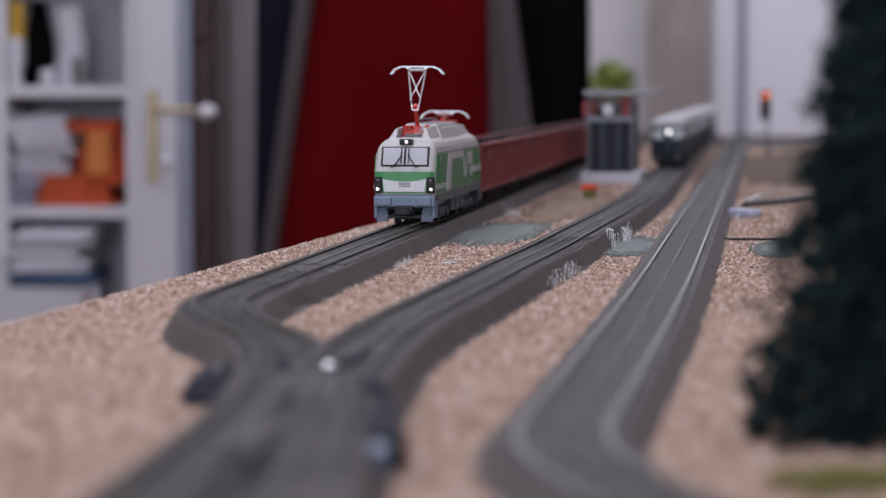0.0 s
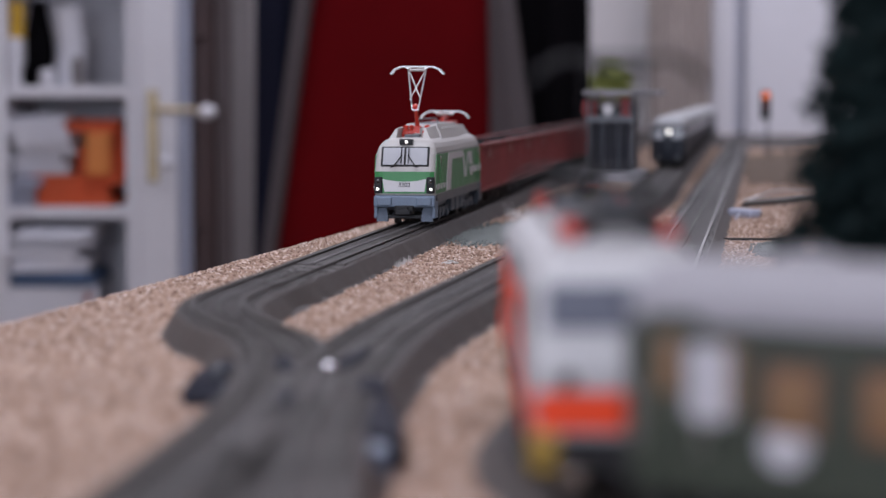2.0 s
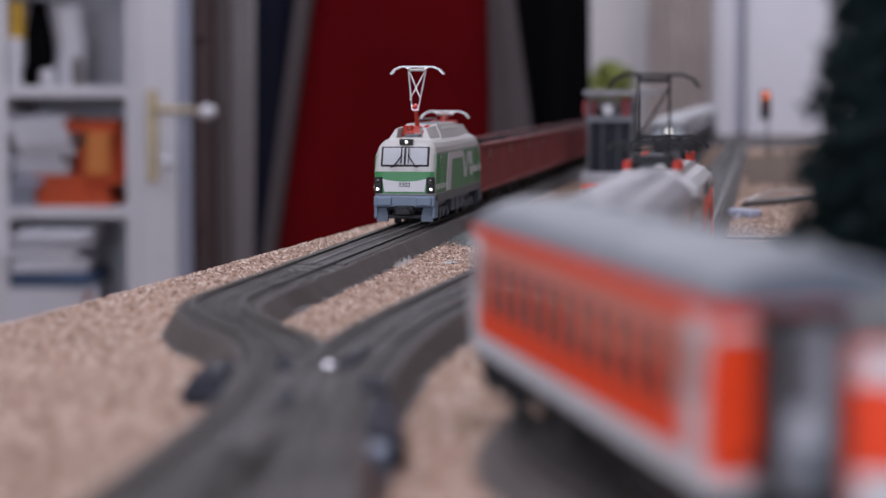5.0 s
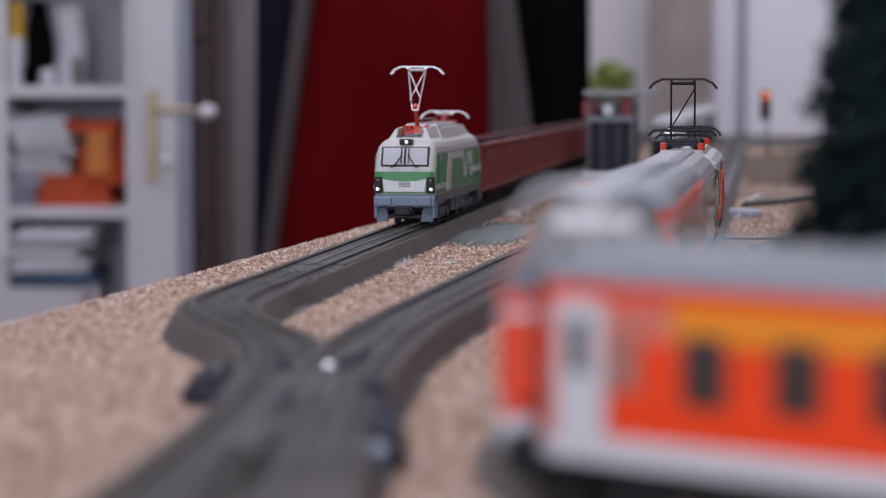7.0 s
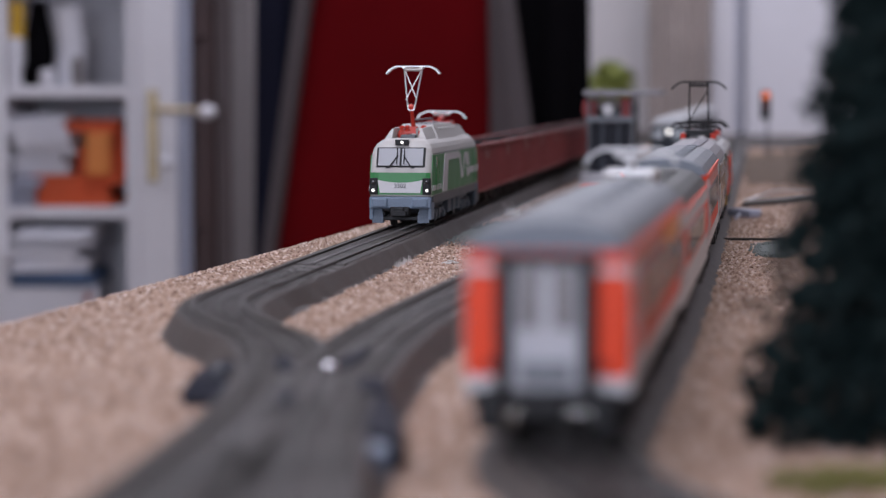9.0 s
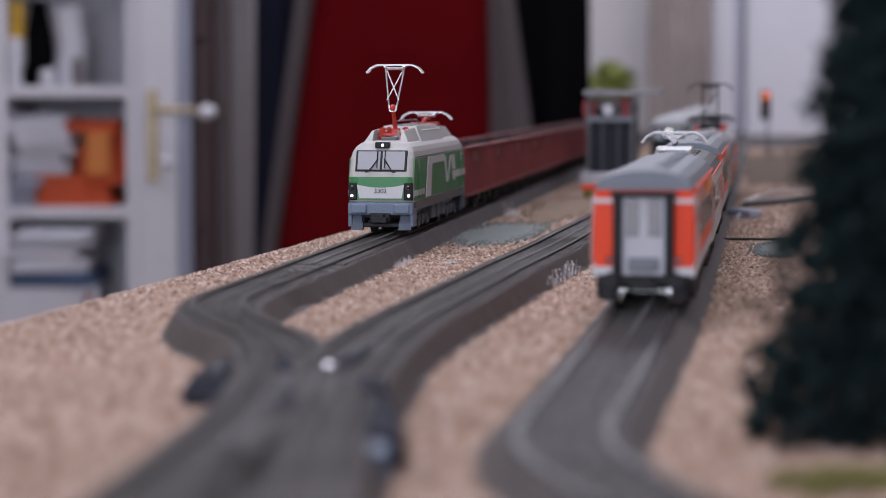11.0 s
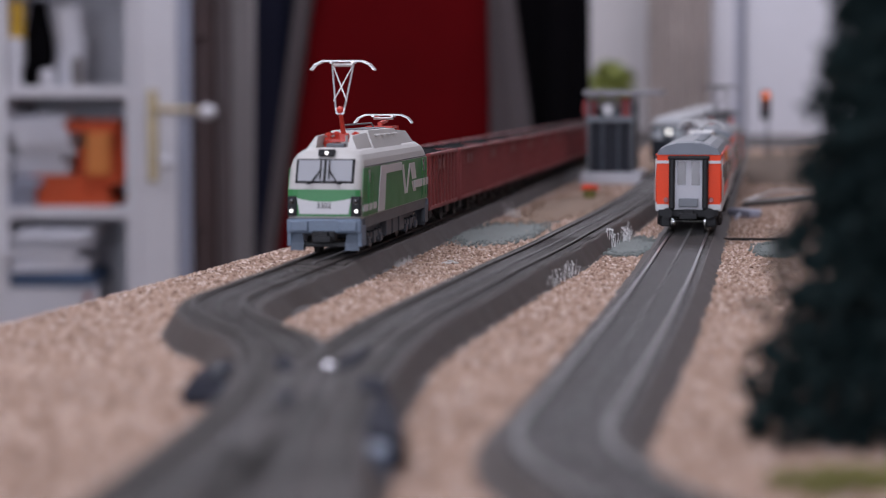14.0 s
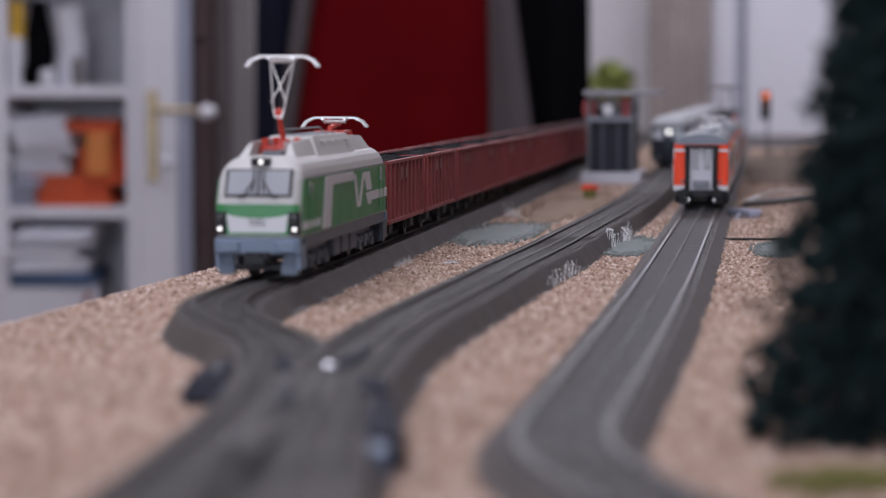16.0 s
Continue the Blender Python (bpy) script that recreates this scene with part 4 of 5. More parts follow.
def coach(label, bands, windows, roof_mat, end_mat, L=0.0973, doors=True, panto=False, door_mat=None, stripe=True, yellow=False, disc=False, rise=0.0068, span=(0.070, -0.070)):
    """A bogie coach. bands: (z0, z1, material) up the side; windows: (count, z0, z1, width, glass) between the ends of span; rise: height of the roof arch."""
    zt, zb = bands[-1][1], bands[0][0]
    ob = thing("passenger_coach", label, "coach", "passenger train")
    W = 0.0159
    for z0, z1, m in bands:
        w0 = W - 0.0006 * max(0, (z0 - 0.030) / 0.008)
        w1 = W - 0.0006 * max(0, (z1 - 0.030) / 0.008)
        part("side_band", loft(bmesh.new(), [outline(w0, L, 0.0012, z0), outline(w1, L, 0.0012, z1)]), m, ob)
    # roof, rounded
    prof = [(-0.0154, 0.0), (-0.0152, 0.18), (-0.0136, 0.50), (-0.0104, 0.78), (-0.0057, 0.95), (0, 1.0), (0.0057, 0.95), (0.0104, 0.78), (0.0136, 0.50), (0.0152, 0.18), (0.0154, 0.0)]
    rr = []
    for y, k in ((-L - 0.0004, 0.0), (-L + 0.004, 1.0), (L - 0.004, 1.0), (L + 0.0004, 0.0)):
        rr.append([(x * (0.985 + 0.015 * k), y, zt - 0.0002 + rise * h * (0.88 + 0.12 * k)) for x, h in prof])
    roof = part("roof", loft(bmesh.new(), rr), roof_mat, ob, smooth=False)
    zr = zt + rise
    for e in (-1, 1):
        cap = [(x * 0.97, e * (L + 0.0006), zt + rise * h * 0.84) for x, h in prof]
        part("roof_end", loft(bmesh.new(), [cap, [(x, y + e * 0.0004, z) for x, y, z in cap]]), ROOFEND, roof, "blue-grey roof end")
    for y in np.linspace(-L + 0.02, L - 0.02, 6):
        if not panto or abs(y) < 0.05:
            part("roof_vent", boxed(0.0045, y, zr - 0.0004, 0.005, 0.007, 0.0014, bevel=0.0005), roof_mat, roof)
    for k in (-1, 1):
        part("gutter", boxed(k * 0.0156, 0, zt, 0.0006, 2 * L, 0.0008), end_mat, ob)
    n, z0, z1, ww, wm = windows
    ys = np.linspace(*span, n)
    for k in (-1, 1):
        for y in ys:
            fr = part("window", boxed(k * (W - 0.0001), y, (z0 + z1) / 2, 0.0006, ww + 0.0012, z1 - z0 + 0.0012, bevel=0.0002), SILVERTRIM, ob)
            part("pane", boxed(k * (W + 0.0001), y, (z0 + z1) / 2, 0.0006, ww, z1 - z0, bevel=0.0002), wm, fr)
        for e in (-1, 1):
            if doors:
                d = part("door", boxed(k * (W - 0.0001), e * (L - 0.0068), 0.0240, 0.0008, 0.0090, 0.0240, bevel=0.0003), door_mat or end_mat, ob, "coach door")
                part("door_window", boxed(k * (W + 0.0002), e * (L - 0.0066), 0.0288, 0.0007, 0.0034, 0.0085), wm, d)
                bm = bmesh.new()
                for dy in (-0.0052, 0.0052):
                    tube(bm, (k * (W + 0.0006), e * (L - 0.0068) + dy, 0.016), (k * (W + 0.0006), e * (L - 0.0068) + dy, 0.027), 0.00025, 6)
                part("handrail", bm, SILVER, d)
                part("wc_window", boxed(k * W, e * (L - 0.0150), 0.0272, 0.0006, 0.0055, 0.0095), CURTAIN if disc else PANELPINK, ob)
    for e in (-1, 1):
        y = e * (L + 0.0001)
        ee = part("end_wall", boxed(0, e * (L + 0.0002), (zt + 0.0135) / 2, 0.0306, 0.0008, zt - 0.0135, bevel=0.0002), end_mat, ob)
        if stripe:
            part("white_line", boxed(0, e * (L + 0.0007), zt - 0.0035, 0.0308, 0.0004, 0.0014), WHITE, ee, "thin white line")
            part("white_line", boxed(0, e * (L + 0.0007), 0.0128, 0.0310, 0.0004, 0.0026), WHITE, ee, "thin white line")
        for k in (-1, 1):
            part("gangway_bellow", boxed(k * 0.0080, e * (L + 0.0022), 0.0242, 0.0028, 0.0045, 0.0250, bevel=0.0008), BLACK, ee, "black rubber gangway side")
        part("gangway_hood", boxed(0, e * (L + 0.0022), 0.0366, 0.0200, 0.0050, 0.0018, bevel=0.0006), BLACK, ee, "black gangway hood")
        d = part("end_door", boxed(0, e * (L + 0.0012), 0.0240, 0.0132, 0.0008, 0.0245), COACHGREEN if disc else DOORPAINT, ee, "end door")
        for k in (-1, 1):
            part("pane", boxed(k * 0.0034, e * (L + 0.0017), 0.0292, 0.0040, 0.0004, 0.0115, bevel=0.0001), ENDGLASS, d)
        part("footplate", boxed(0, e * (L + 0.0025), 0.0150, 0.0094, 0.0022, 0.0042, bevel=0.0004), ROOFGREY, ee, "grey folding footplate")
        for k in (-1, 1):
            part("tail_lamp", tube(bmesh.new(), (k * 0.0107, e * (L + 0.0004), 0.0163), (k * 0.0107, e * (L + 0.0016), 0.0163), 0.0012, 12), REDLENS, ee, "small red lamp")
        bm = bmesh.new()
        box(bm, 0, e * (L - 0.001), 0.0098, 0.0290, 0.004, 0.0034, bevel=0.0004)
        for k in (-1, 1):
            box(bm, k * 0.0110, e * (L - 0.003), 0.0062, 0.0050, 0.006, 0.0060, bevel=0.0006)
        part("buffer_beam", bm, BLACK, ob, "black buffer beam")
        buffers(ob, e * (L + 0.0008), 0.0100, e, BLACK)
        coupler(ob, e * (L - 0.002), e)
    part("underframe", boxed(0, 0, 0.0095, 0.020, 2 * L - 0.01, 0.004), BLACK, ob, "black underframe")
    for k in (-1, 1):
        for y, s in ((-0.020, 0.022), (0.018, 0.030)):
            part("battery_box", boxed(k * 0.0090, y, 0.0070, 0.007, s, 0.007, bevel=0.001), BLACK, ob)
    for y in (-L * 0.68, L * 0.68):
        bogie(ob, y, 0.0285, material=BLACK)
    if yellow:
        for k in (-1, 1):
            part("yellow_band", boxed(k * (W - 0.0002), 0.0428, 0.0334, 0.0008, 0.0615, 0.0058), YELLOW, ob, "yellow first-class band")
    if disc:
        for k in (-1, 1):
            part("emblem_disc", tube(bmesh.new(), (k * (W - 0.0002), 0.0725, 0.0180), (k * (W + 0.0003), 0.0725, 0.0180), 0.0036, 20), DOORPAINT, ob, "round white emblem")
            part("white_panel", boxed(k * (W + 0.0003), 0.0844, 0.0262, 0.0007, 0.0066, 0.0110), DOORPAINT, ob, "white door panel")
    if panto:
        pantograph(ob, -L + 0.022, zr + 0.0018, False, WHITE, WHITE, 0.026, 1, base_mat=SILVER)
    return ob


ROOFEND = mat("roof_end_blue_grey", (0.16, 0.18, 0.21), 0.5, var=0.08)
ROOFLILAC = mat("roof_lilac_grey", (0.245, 0.235, 0.25), 0.5, var=0.08)
SILVERTRIM = mat("window_trim", (0.12, 0.05, 0.04), 0.5, var=0.1)
PANELPINK = mat("frosted_window", (0.36, 0.16, 0.12), 0.5, var=0.1)
DOORPAINT = mat("end_door_grey", (0.47, 0.47, 0.50), 0.45, var=0.06)
ENDGLASS = glass_mat("end_glass", (0.13, 0.12, 0.125), 0.2)
REDLENS = glass_mat("red_lens", (0.25, 0.015, 0.01), 0.15)
PINKRED = mat("coach_light_red", (0.60, 0.16, 0.11), 0.42, var=0.08)


def white_loco():
    """The white and orange electric locomotive at the head of the passenger train."""
    ob = thing("electric_locomotive", "white model electric locomotive with orange stripes", "locomotive", "passenger train")
    L, W = 0.0856, 0.0162
    rings = [(W - 0.0004, L - 0.001, 0.003, 0.0120), (W, L, 0.003, 0.0135), (W, L, 0.003, 0.0235), (W, L - 0.004, 0.004, 0.0300), (W - 0.0005, L - 0.0085, 0.004, 0.0370), (W - 0.003, L - 0.011, 0.004, 0.0395), (W - 0.006, L - 0.014, 0.004, 0.0408)]
    part("body", loft(bmesh.new(), [outline(*r, n=5) for r in rings]), LOCOWHITE, ob, "white body shell")
    part("roof", loft(bmesh.new(), [outline(0.0105, L - 0.016, 0.004, 0.0405), outline(0.0090, L - 0.019, 0.004, 0.0428)]), ROOFLIGHT, ob, "pale grey roof")
    for k in (-1, 1):
        x = k * (W + 0.0002)
        st = []
        for s in (1, -1):
            st.append([(s * (L - 0.002), 0.0130), (s * 0.040, 0.0130), (s * 0.040, 0.0180), (s * (L - 0.002), 0.0180)])
            st.append([(s * 0.060 + 0.010, 0.0130), (s * 0.040 + 0.010, 0.0130), (s * 0.022 + 0.010, 0.0325), (s * 0.044 + 0.010, 0.0325)])
        st.append([(0.034, 0.0325), (0.034, 0.0285), (-0.014, 0.0262), (-0.014, 0.0300)])
        for i, poly in enumerate(st):
            part("orange_stripe", quads(bmesh.new(), [poly], x + k * (0.0004 + 0.00003 * i)), ORANGE, ob, "orange stripe")
        for s in (1, -1):
            w = part("cab_window", boxed(x - k * 0.0003, s * (L - (0.013 if s > 0 else 0.017)), 0.0305, 0.0008, 0.0085 if s > 0 else 0.0165, 0.0076, bevel=0.0003), DARKGLASS, ob, "dark cab window")
            part("cab_door", boxed(x - k * 0.0003, s * (L - 0.033), 0.0262, 0.0006, 0.0070, 0.0200, bevel=0.0002), LOCOWHITE, ob)
        bm = bmesh.new()
        for y in (-0.012, 0.0, 0.012):
            box(bm, x - k * 0.0002, y, 0.0345, 0.0006, 0.0080, 0.0040)
        part("side_grille", bm, DARKGREY, ob)
        part("sole_bar", boxed(k * (W - 0.001), 0, 0.0105, 0.0022, 2 * L - 0.012, 0.0036, bevel=0.0004), BLACK, ob)
    for s in (1, -1):
        bm = bmesh.new()
        m = Matrix.Translation((0, s * (L - 0.0060), 0.0330)) @ Euler((s * 0.52, 0, 0)).to_matrix().to_4x4()
        wsn = part("windscreen", boxed(0, 0, 0, 0.0270, 0.0012, 0.0082, m, bevel=0.0003), LOCOGLASS, ob, "grey reflecting windscreen")
        bm = boxed(0, s * (L + 0.0001), 0.0170, 0.0310, 0.0006, 0.0062)
        part("orange_front", bm, ORANGE, ob, "orange front band")
        for k in (-1, 1):
            part("headlight", tube(bmesh.new(), (k * 0.0105, s * (L - 0.001), 0.0220), (k * 0.0105, s * (L + 0.0008), 0.0220), 0.0016, 12), LENS, ob)
            part("step", boxed(k * 0.0140, s * (L - 0.002), 0.0103, 0.0046, 0.008, 0.0062, bevel=0.0004), WOODYELLOW, ob, "yellow corner step")
            bm = bmesh.new()
            for i in range(4):
                box(bm, k * 0.0140, s * (L + 0.0022), 0.0078 + i * 0.0015, 0.0044, 0.0002, 0.0006, pose(0, 0, 0))
            part("warning_stripe", bm, BLACK, ob, "black warning stripes")
        part("buffer_beam", boxed(0, s * (L - 0.002), 0.0100, 0.0240, 0.006, 0.0050, bevel=0.0005), BLACK, ob)
        buffers(ob, s * L, 0.0105, s, BLACK)
        coupler(ob, s * (L - 0.002), s)
        bogie(ob, s * 0.052, 0.032, material=BLACK)
    part("underframe", boxed(0, 0, 0.0085, 0.024, 0.060, 0.007, bevel=0.001), BLACK, ob)
    pantograph(ob, 0.058, 0.0428, False, BLACK, BLACK, 0.030, 1, base_mat=BLACK)
    pantograph(ob, -0.0507, 0.0428, True, BLACK, BLACK, 0.0300, -1, base_mat=BLACK, top=0.031, square=True)
    for y0 in (0.058, -0.0507):
        for k in (-1, 1):
            for j in (-1, 1):
                part("insulator", tube(bmesh.new(), (k * 0.0080, y0 + j * 0.0085, 0.0415), (k * 0.0080, y0 + j * 0.0085, 0.0455), 0.0017, 10), REDINS, ob, "red insulator")
    bm = bmesh.new()
    for y in (-0.030, -0.01, 0.012, 0.034):
        tube(bm, (0.004, y, 0.0425), (0.004, y, 0.0475), 0.0013, 8)
        box(bm, -0.004, y, 0.0440, 0.006, 0.010, 0.003, bevel=0.0005)
    part("roof_gear", bm, DARKGREY, ob)
    return ob


LOCOGLASS = glass_mat("loco_glass", (0.11, 0.12, 0.15), 0.12)
LOCOWHITE = mat("loco_white", (0.42, 0.415, 0.415), 0.5, var=0.06, scale=60, fine=900, bump=0.04, spec=0.35)
ROOFLIGHT = mat("roof_light", (0.33, 0.32, 0.32), 0.5, var=0.08)


def grey_railcar():
    """The dark blue-grey unit that waits on the middle track with one lamp lit."""
    ob = thing("diesel_railcar", "dark blue-grey railcar with pale roof, waiting", "railcar")
    W, L = 0.0172, 0.140
    part("body", loft(bmesh.new(), [outline(W - 0.001, L - 0.001, 0.003, 0.008, 6), outline(W, L, 0.0035, 0.012, 6), outline(W, L - 0.0006, 0.0035, 0.0260, 6)]), RAILCARBLUE, ob)
    part("window_band", loft(bmesh.new(), [outline(W, L - 0.0006, 0.0035, 0.0260, 6), outline(W - 0.0006, L - 0.0030, 0.004, 0.0415, 6)]), RAILCARGREY, ob, "grey-blue window band")
    part("roof", loft(bmesh.new(), [outline(W + 0.0004, L - 0.0012, 0.004, 0.0413, 6), outline(W, L - 0.0020, 0.005, 0.0440, 6), outline(W - 0.004, L - 0.006, 0.006, 0.0485, 6), outline(W - 0.009, L - 0.012, 0.006, 0.0505, 6)]), RAILROOF, ob, "pale grey rounded roof", smooth=True)
    for x in (-0.0128, -0.0066, 0.0066, 0.0128):
        part("windscreen", boxed(x, L - 0.0018, 0.0335, 0.0048, 0.003, 0.0105, bevel=0.0004), RAILGLASS, ob)
    part("end_door", boxed(0, L - 0.0012, 0.0280, 0.0062, 0.003, 0.0220, bevel=0.0004), RAILCARGREY, ob)
    for x in (-0.0128, 0.0128):
        part("lower_panel", boxed(x, L - 0.0006, 0.0195, 0.0060, 0.0022, 0.0070, bevel=0.0005), RAILCARGREY, ob)
    for k in (-1, 1):
        for i in range(9):
            part("window", boxed(k * (W + 0.0001), -L + 0.03 + i * 0.0275, 0.0340, 0.0008, 0.018, 0.0090, bevel=0.0003), DARKGLASS, ob)
    part("headlight", ball(bmesh.new(), (-0.0010, L + 0.0010, 0.0358), 0.0026, 14), LAMP, ob, "lit round headlight")
    part("buffer_beam", boxed(0, L - 0.006, 0.0075, 0.026, 0.010, 0.007, bevel=0.001), BLACK, ob)
    buffers(ob, L - 0.002, 0.0100, 1, DARKGREY)
    for y in (-0.09, 0.09):
        bogie(ob, y, 0.030)
    return ob


RAILCARBLUE = mat("railcar_blue", (0.016, 0.020, 0.030), 0.6, var=0.1, spec=0.25)
RAILCARGREY = mat("railcar_grey", (0.034, 0.042, 0.054), 0.55, var=0.1, spec=0.3)
RAILROOF = mat("railcar_roof", (0.50, 0.52, 0.54), 0.5, var=0.06)
RAILGLASS = glass_mat("railcar_glass", (0.25, 0.28, 0.30), 0.1)

LOCO = green_loco()
WAGONS = [wagon()]
for i in range(14):
    WAGONS.append(copy_thing(WAGONS[0], Matrix.Identity(4)))
TRAIN = [white_loco(),
         coach("dark green coach with amber windows and grey roof", [(0.0100, 0.0340, COACHGREEN)], (11, 0.0196, 0.0288, 0.0074, CURTAIN), ROOFLILAC, COACHGREEN, door_mat=COACHGREEN, stripe=False, disc=True, rise=0.0098, span=(0.0713, -0.0717)),
         coach("orange-red coach with white skirt and dark windows", [(0.0108, 0.0152, WHITE), (0.0152, 0.0303, ORANGE), (0.0303, 0.0358, PINKRED), (0.0358, 0.0380, ORANGE)], (11, 0.0214, 0.0316, 0.0064, DARKGLASS), ROOFGREY, ORANGE, door_mat=WHITE),
         coach("red and white dining coach with a roof pantograph", [(0.0088, 0.0182, WHITE), (0.0182, 0.0298, ORANGE), (0.0298, 0.0347, WHITE)], (10, 0.0200, 0.0284, 0.0090, DARKGLASS), ROOFDARK, ORANGE, doors=False, panto=True, span=(0.052, -0.064)),
         coach("orange-red coach with a yellow band over the windows", [(0.0108, 0.0152, WHITE), (0.0152, 0.0303, ORANGE), (0.0303, 0.0362, PINKRED), (0.0362, 0.0380, ORANGE)], (9, 0.0214, 0.0314, 0.0068, DARKGLASS), ROOFGREY, ORANGE, door_mat=WHITE, yellow=True, span=(0.0679, -0.0585))]
RAILCAR = grey_railcar()
for ob in TRAIN:
    ob.scale = (1.154,) * 3


def on_way(way, y):
    """Place and heading on a sampled way at a distance y in front of the lens."""
    k = min(range(len(way)), key=lambda i: abs(way[i].y - y))
    d = way[max(k - 1, 0)] - way[min(k + 1, len(way) - 1)]
    return way[k], math.degrees(math.atan2(-d.x, d.y))


p, a = on_way(MIDDLE, 2.40)
RAILCAR.matrix_basis = pose(p.x, p.y, LOW, 0, 0, a + 180)
for y in (2.69, 2.98, 3.27, 3.56, 3.85):
    p, a = on_way(MIDDLE, y)
    tagged(copy_thing(RAILCAR, pose(p.x, p.y, LOW, 0, 0, a)), "dark blue-grey railcar coach with pale roof", group="waiting railcars")
# ---- small things on the board ----


def fir_tree(x, y, h, r):
    ob = thing("fir_tree", "dark green model fir tree on the gravel", "tree")
    ob.location = (x, y, 0)
    part("trunk", tube(bmesh.new(), (0, 0, -0.001), (0, 0, h * 0.95), 0.0045, 10, 0.0008), BARK, ob, "brown tapered trunk")
    rng = np.random.default_rng(11)
    vs, fs = [], []
    tiers = 26
    limbs = bmesh.new()
    for i in range(tiers):
        k = i / (tiers - 1)
        z = 0.010 + (h - 0.012) * k
        reach = r * (1 - k) ** 0.8 * (0.86 + 0.28 * rng.random()) + 0.003
        for j in range(int(15 - 8 * k)):
            a = rng.random() * 6.283
            ll = reach * (0.7 + 0.45 * rng.random())
            droop = -0.25 * ll
            tip = np.array([ll * math.cos(a), ll * math.sin(a), z + droop])
            root = np.array([0, 0, z + 0.004])
            if j % 2 == 0:
                tube(limbs, root, tip, 0.0006, 4, 0.0002)
            for q in range(40):
                t = 0.15 + 0.85 * rng.random() ** 0.8
                c = root + (tip - root) * t + rng.normal(0, 0.0016, 3)
                d = rng.normal(0, 1, 3)
                d /= np.linalg.norm(d)
                e = np.cross(d, rng.normal(0, 1, 3))
                e /= np.linalg.norm(e)
                s = 0.0022 + 0.0018 * rng.random()
                n = len(vs)
                vs += [tuple(c - d * s - e * s * 0.35), tuple(c - d * s + e * s * 0.35), tuple(c + d * s), tuple(c + np.cross(d, e) * s * 0.5)]
                fs += [(n, n + 1, n + 2), (n, n + 3, n + 1), (n + 1, n + 3, n + 2), (n, n + 2, n + 3)]
    part("branchwork", limbs, BARK, ob)
    me = bpy.data.meshes.new("crown")
    me.from_pydata(vs, [], fs)
    me.materials.append(FIR)
    c = new("crown", me)
    c.parent = ob
    return ob


fir_tree(0.1135, 0.560, 0.150, 0.0375)


def tuft(name, label, x, y, r, n, material, h=1.0, seed=0, cat="plant"):
    rng = random.Random(seed)
    bm = bmesh.new()
    for i in range(n):
        a, q = rng.uniform(0, 6.283), r * math.sqrt(rng.random())
        b = Vector((q * math.cos(a), q * math.sin(a), -0.0005))
        t = b + Vector((rng.uniform(-1, 1) * r * 0.5, rng.uniform(-1, 1) * r * 0.5, r * h * rng.uniform(0.5, 1.3)))
        tube(bm, b, t, r * 0.07, 4, r * 0.02)
        ball(bm, t, r * rng.uniform(0.07, 0.16), 6)
    ob = finish(name, bm, material)
    ob.location = (x, y, 0)
    return tagged(ob, label, cat)



def moss_clump(x, y):
    ob = thing("moss_clump", "olive green moss clump on the gravel", "moss")
    for i, (dx, dy, r) in enumerate(((0, 0, 0.007), (-0.009, 0.004, 0.005), (0.008, 0.005, 0.006), (0.002, 0.010, 0.005), (-0.004, -0.006, 0.004))):
        c = tuft("cushion", "", x + dx, y + dy, r, 70, MOSS, 0.6, 40 + i, "")
        c.parent = ob
        tagged(c, kind="stuff")


moss_clump(0.0845, 0.478)
rng = random.Random(8)
for i in range(16):
    k = i / 16
    y = 1.235 + 0.11 * k * 2 if i < 8 else 0.975 + 0.09 * (k - 0.5) * 2
    p, a = on_way(MIDDLE, y)
    off = 0.0185 + rng.uniform(-0.0015, 0.0030)
    tuft("dry_tuft", "whitish dry grass tuft beside a track", p.x + off, y - off * 0.15, rng.uniform(0.0022, 0.0042) * (1.15 if i < 8 else 0.85), 6, TUFT, 1.7, i, "grass tuft").location.z = 0.0012
for i, (x, y, r) in enumerate(((0.0475, 1.56, 0.0045), (0.0500, 1.54, 0.0035), (-0.0225, 1.10, 0.002), (-0.0195, 1.115, 0.0022), (-0.017, 1.13, 0.002), (0.190, 1.06, 0.003), (0.188, 1.09, 0.0028))):
    tuft("dry_tuft", "whitish dry grass tuft beside a track", x, y, r, 10, TUFT, 1.6, 60 + i, "grass tuft")


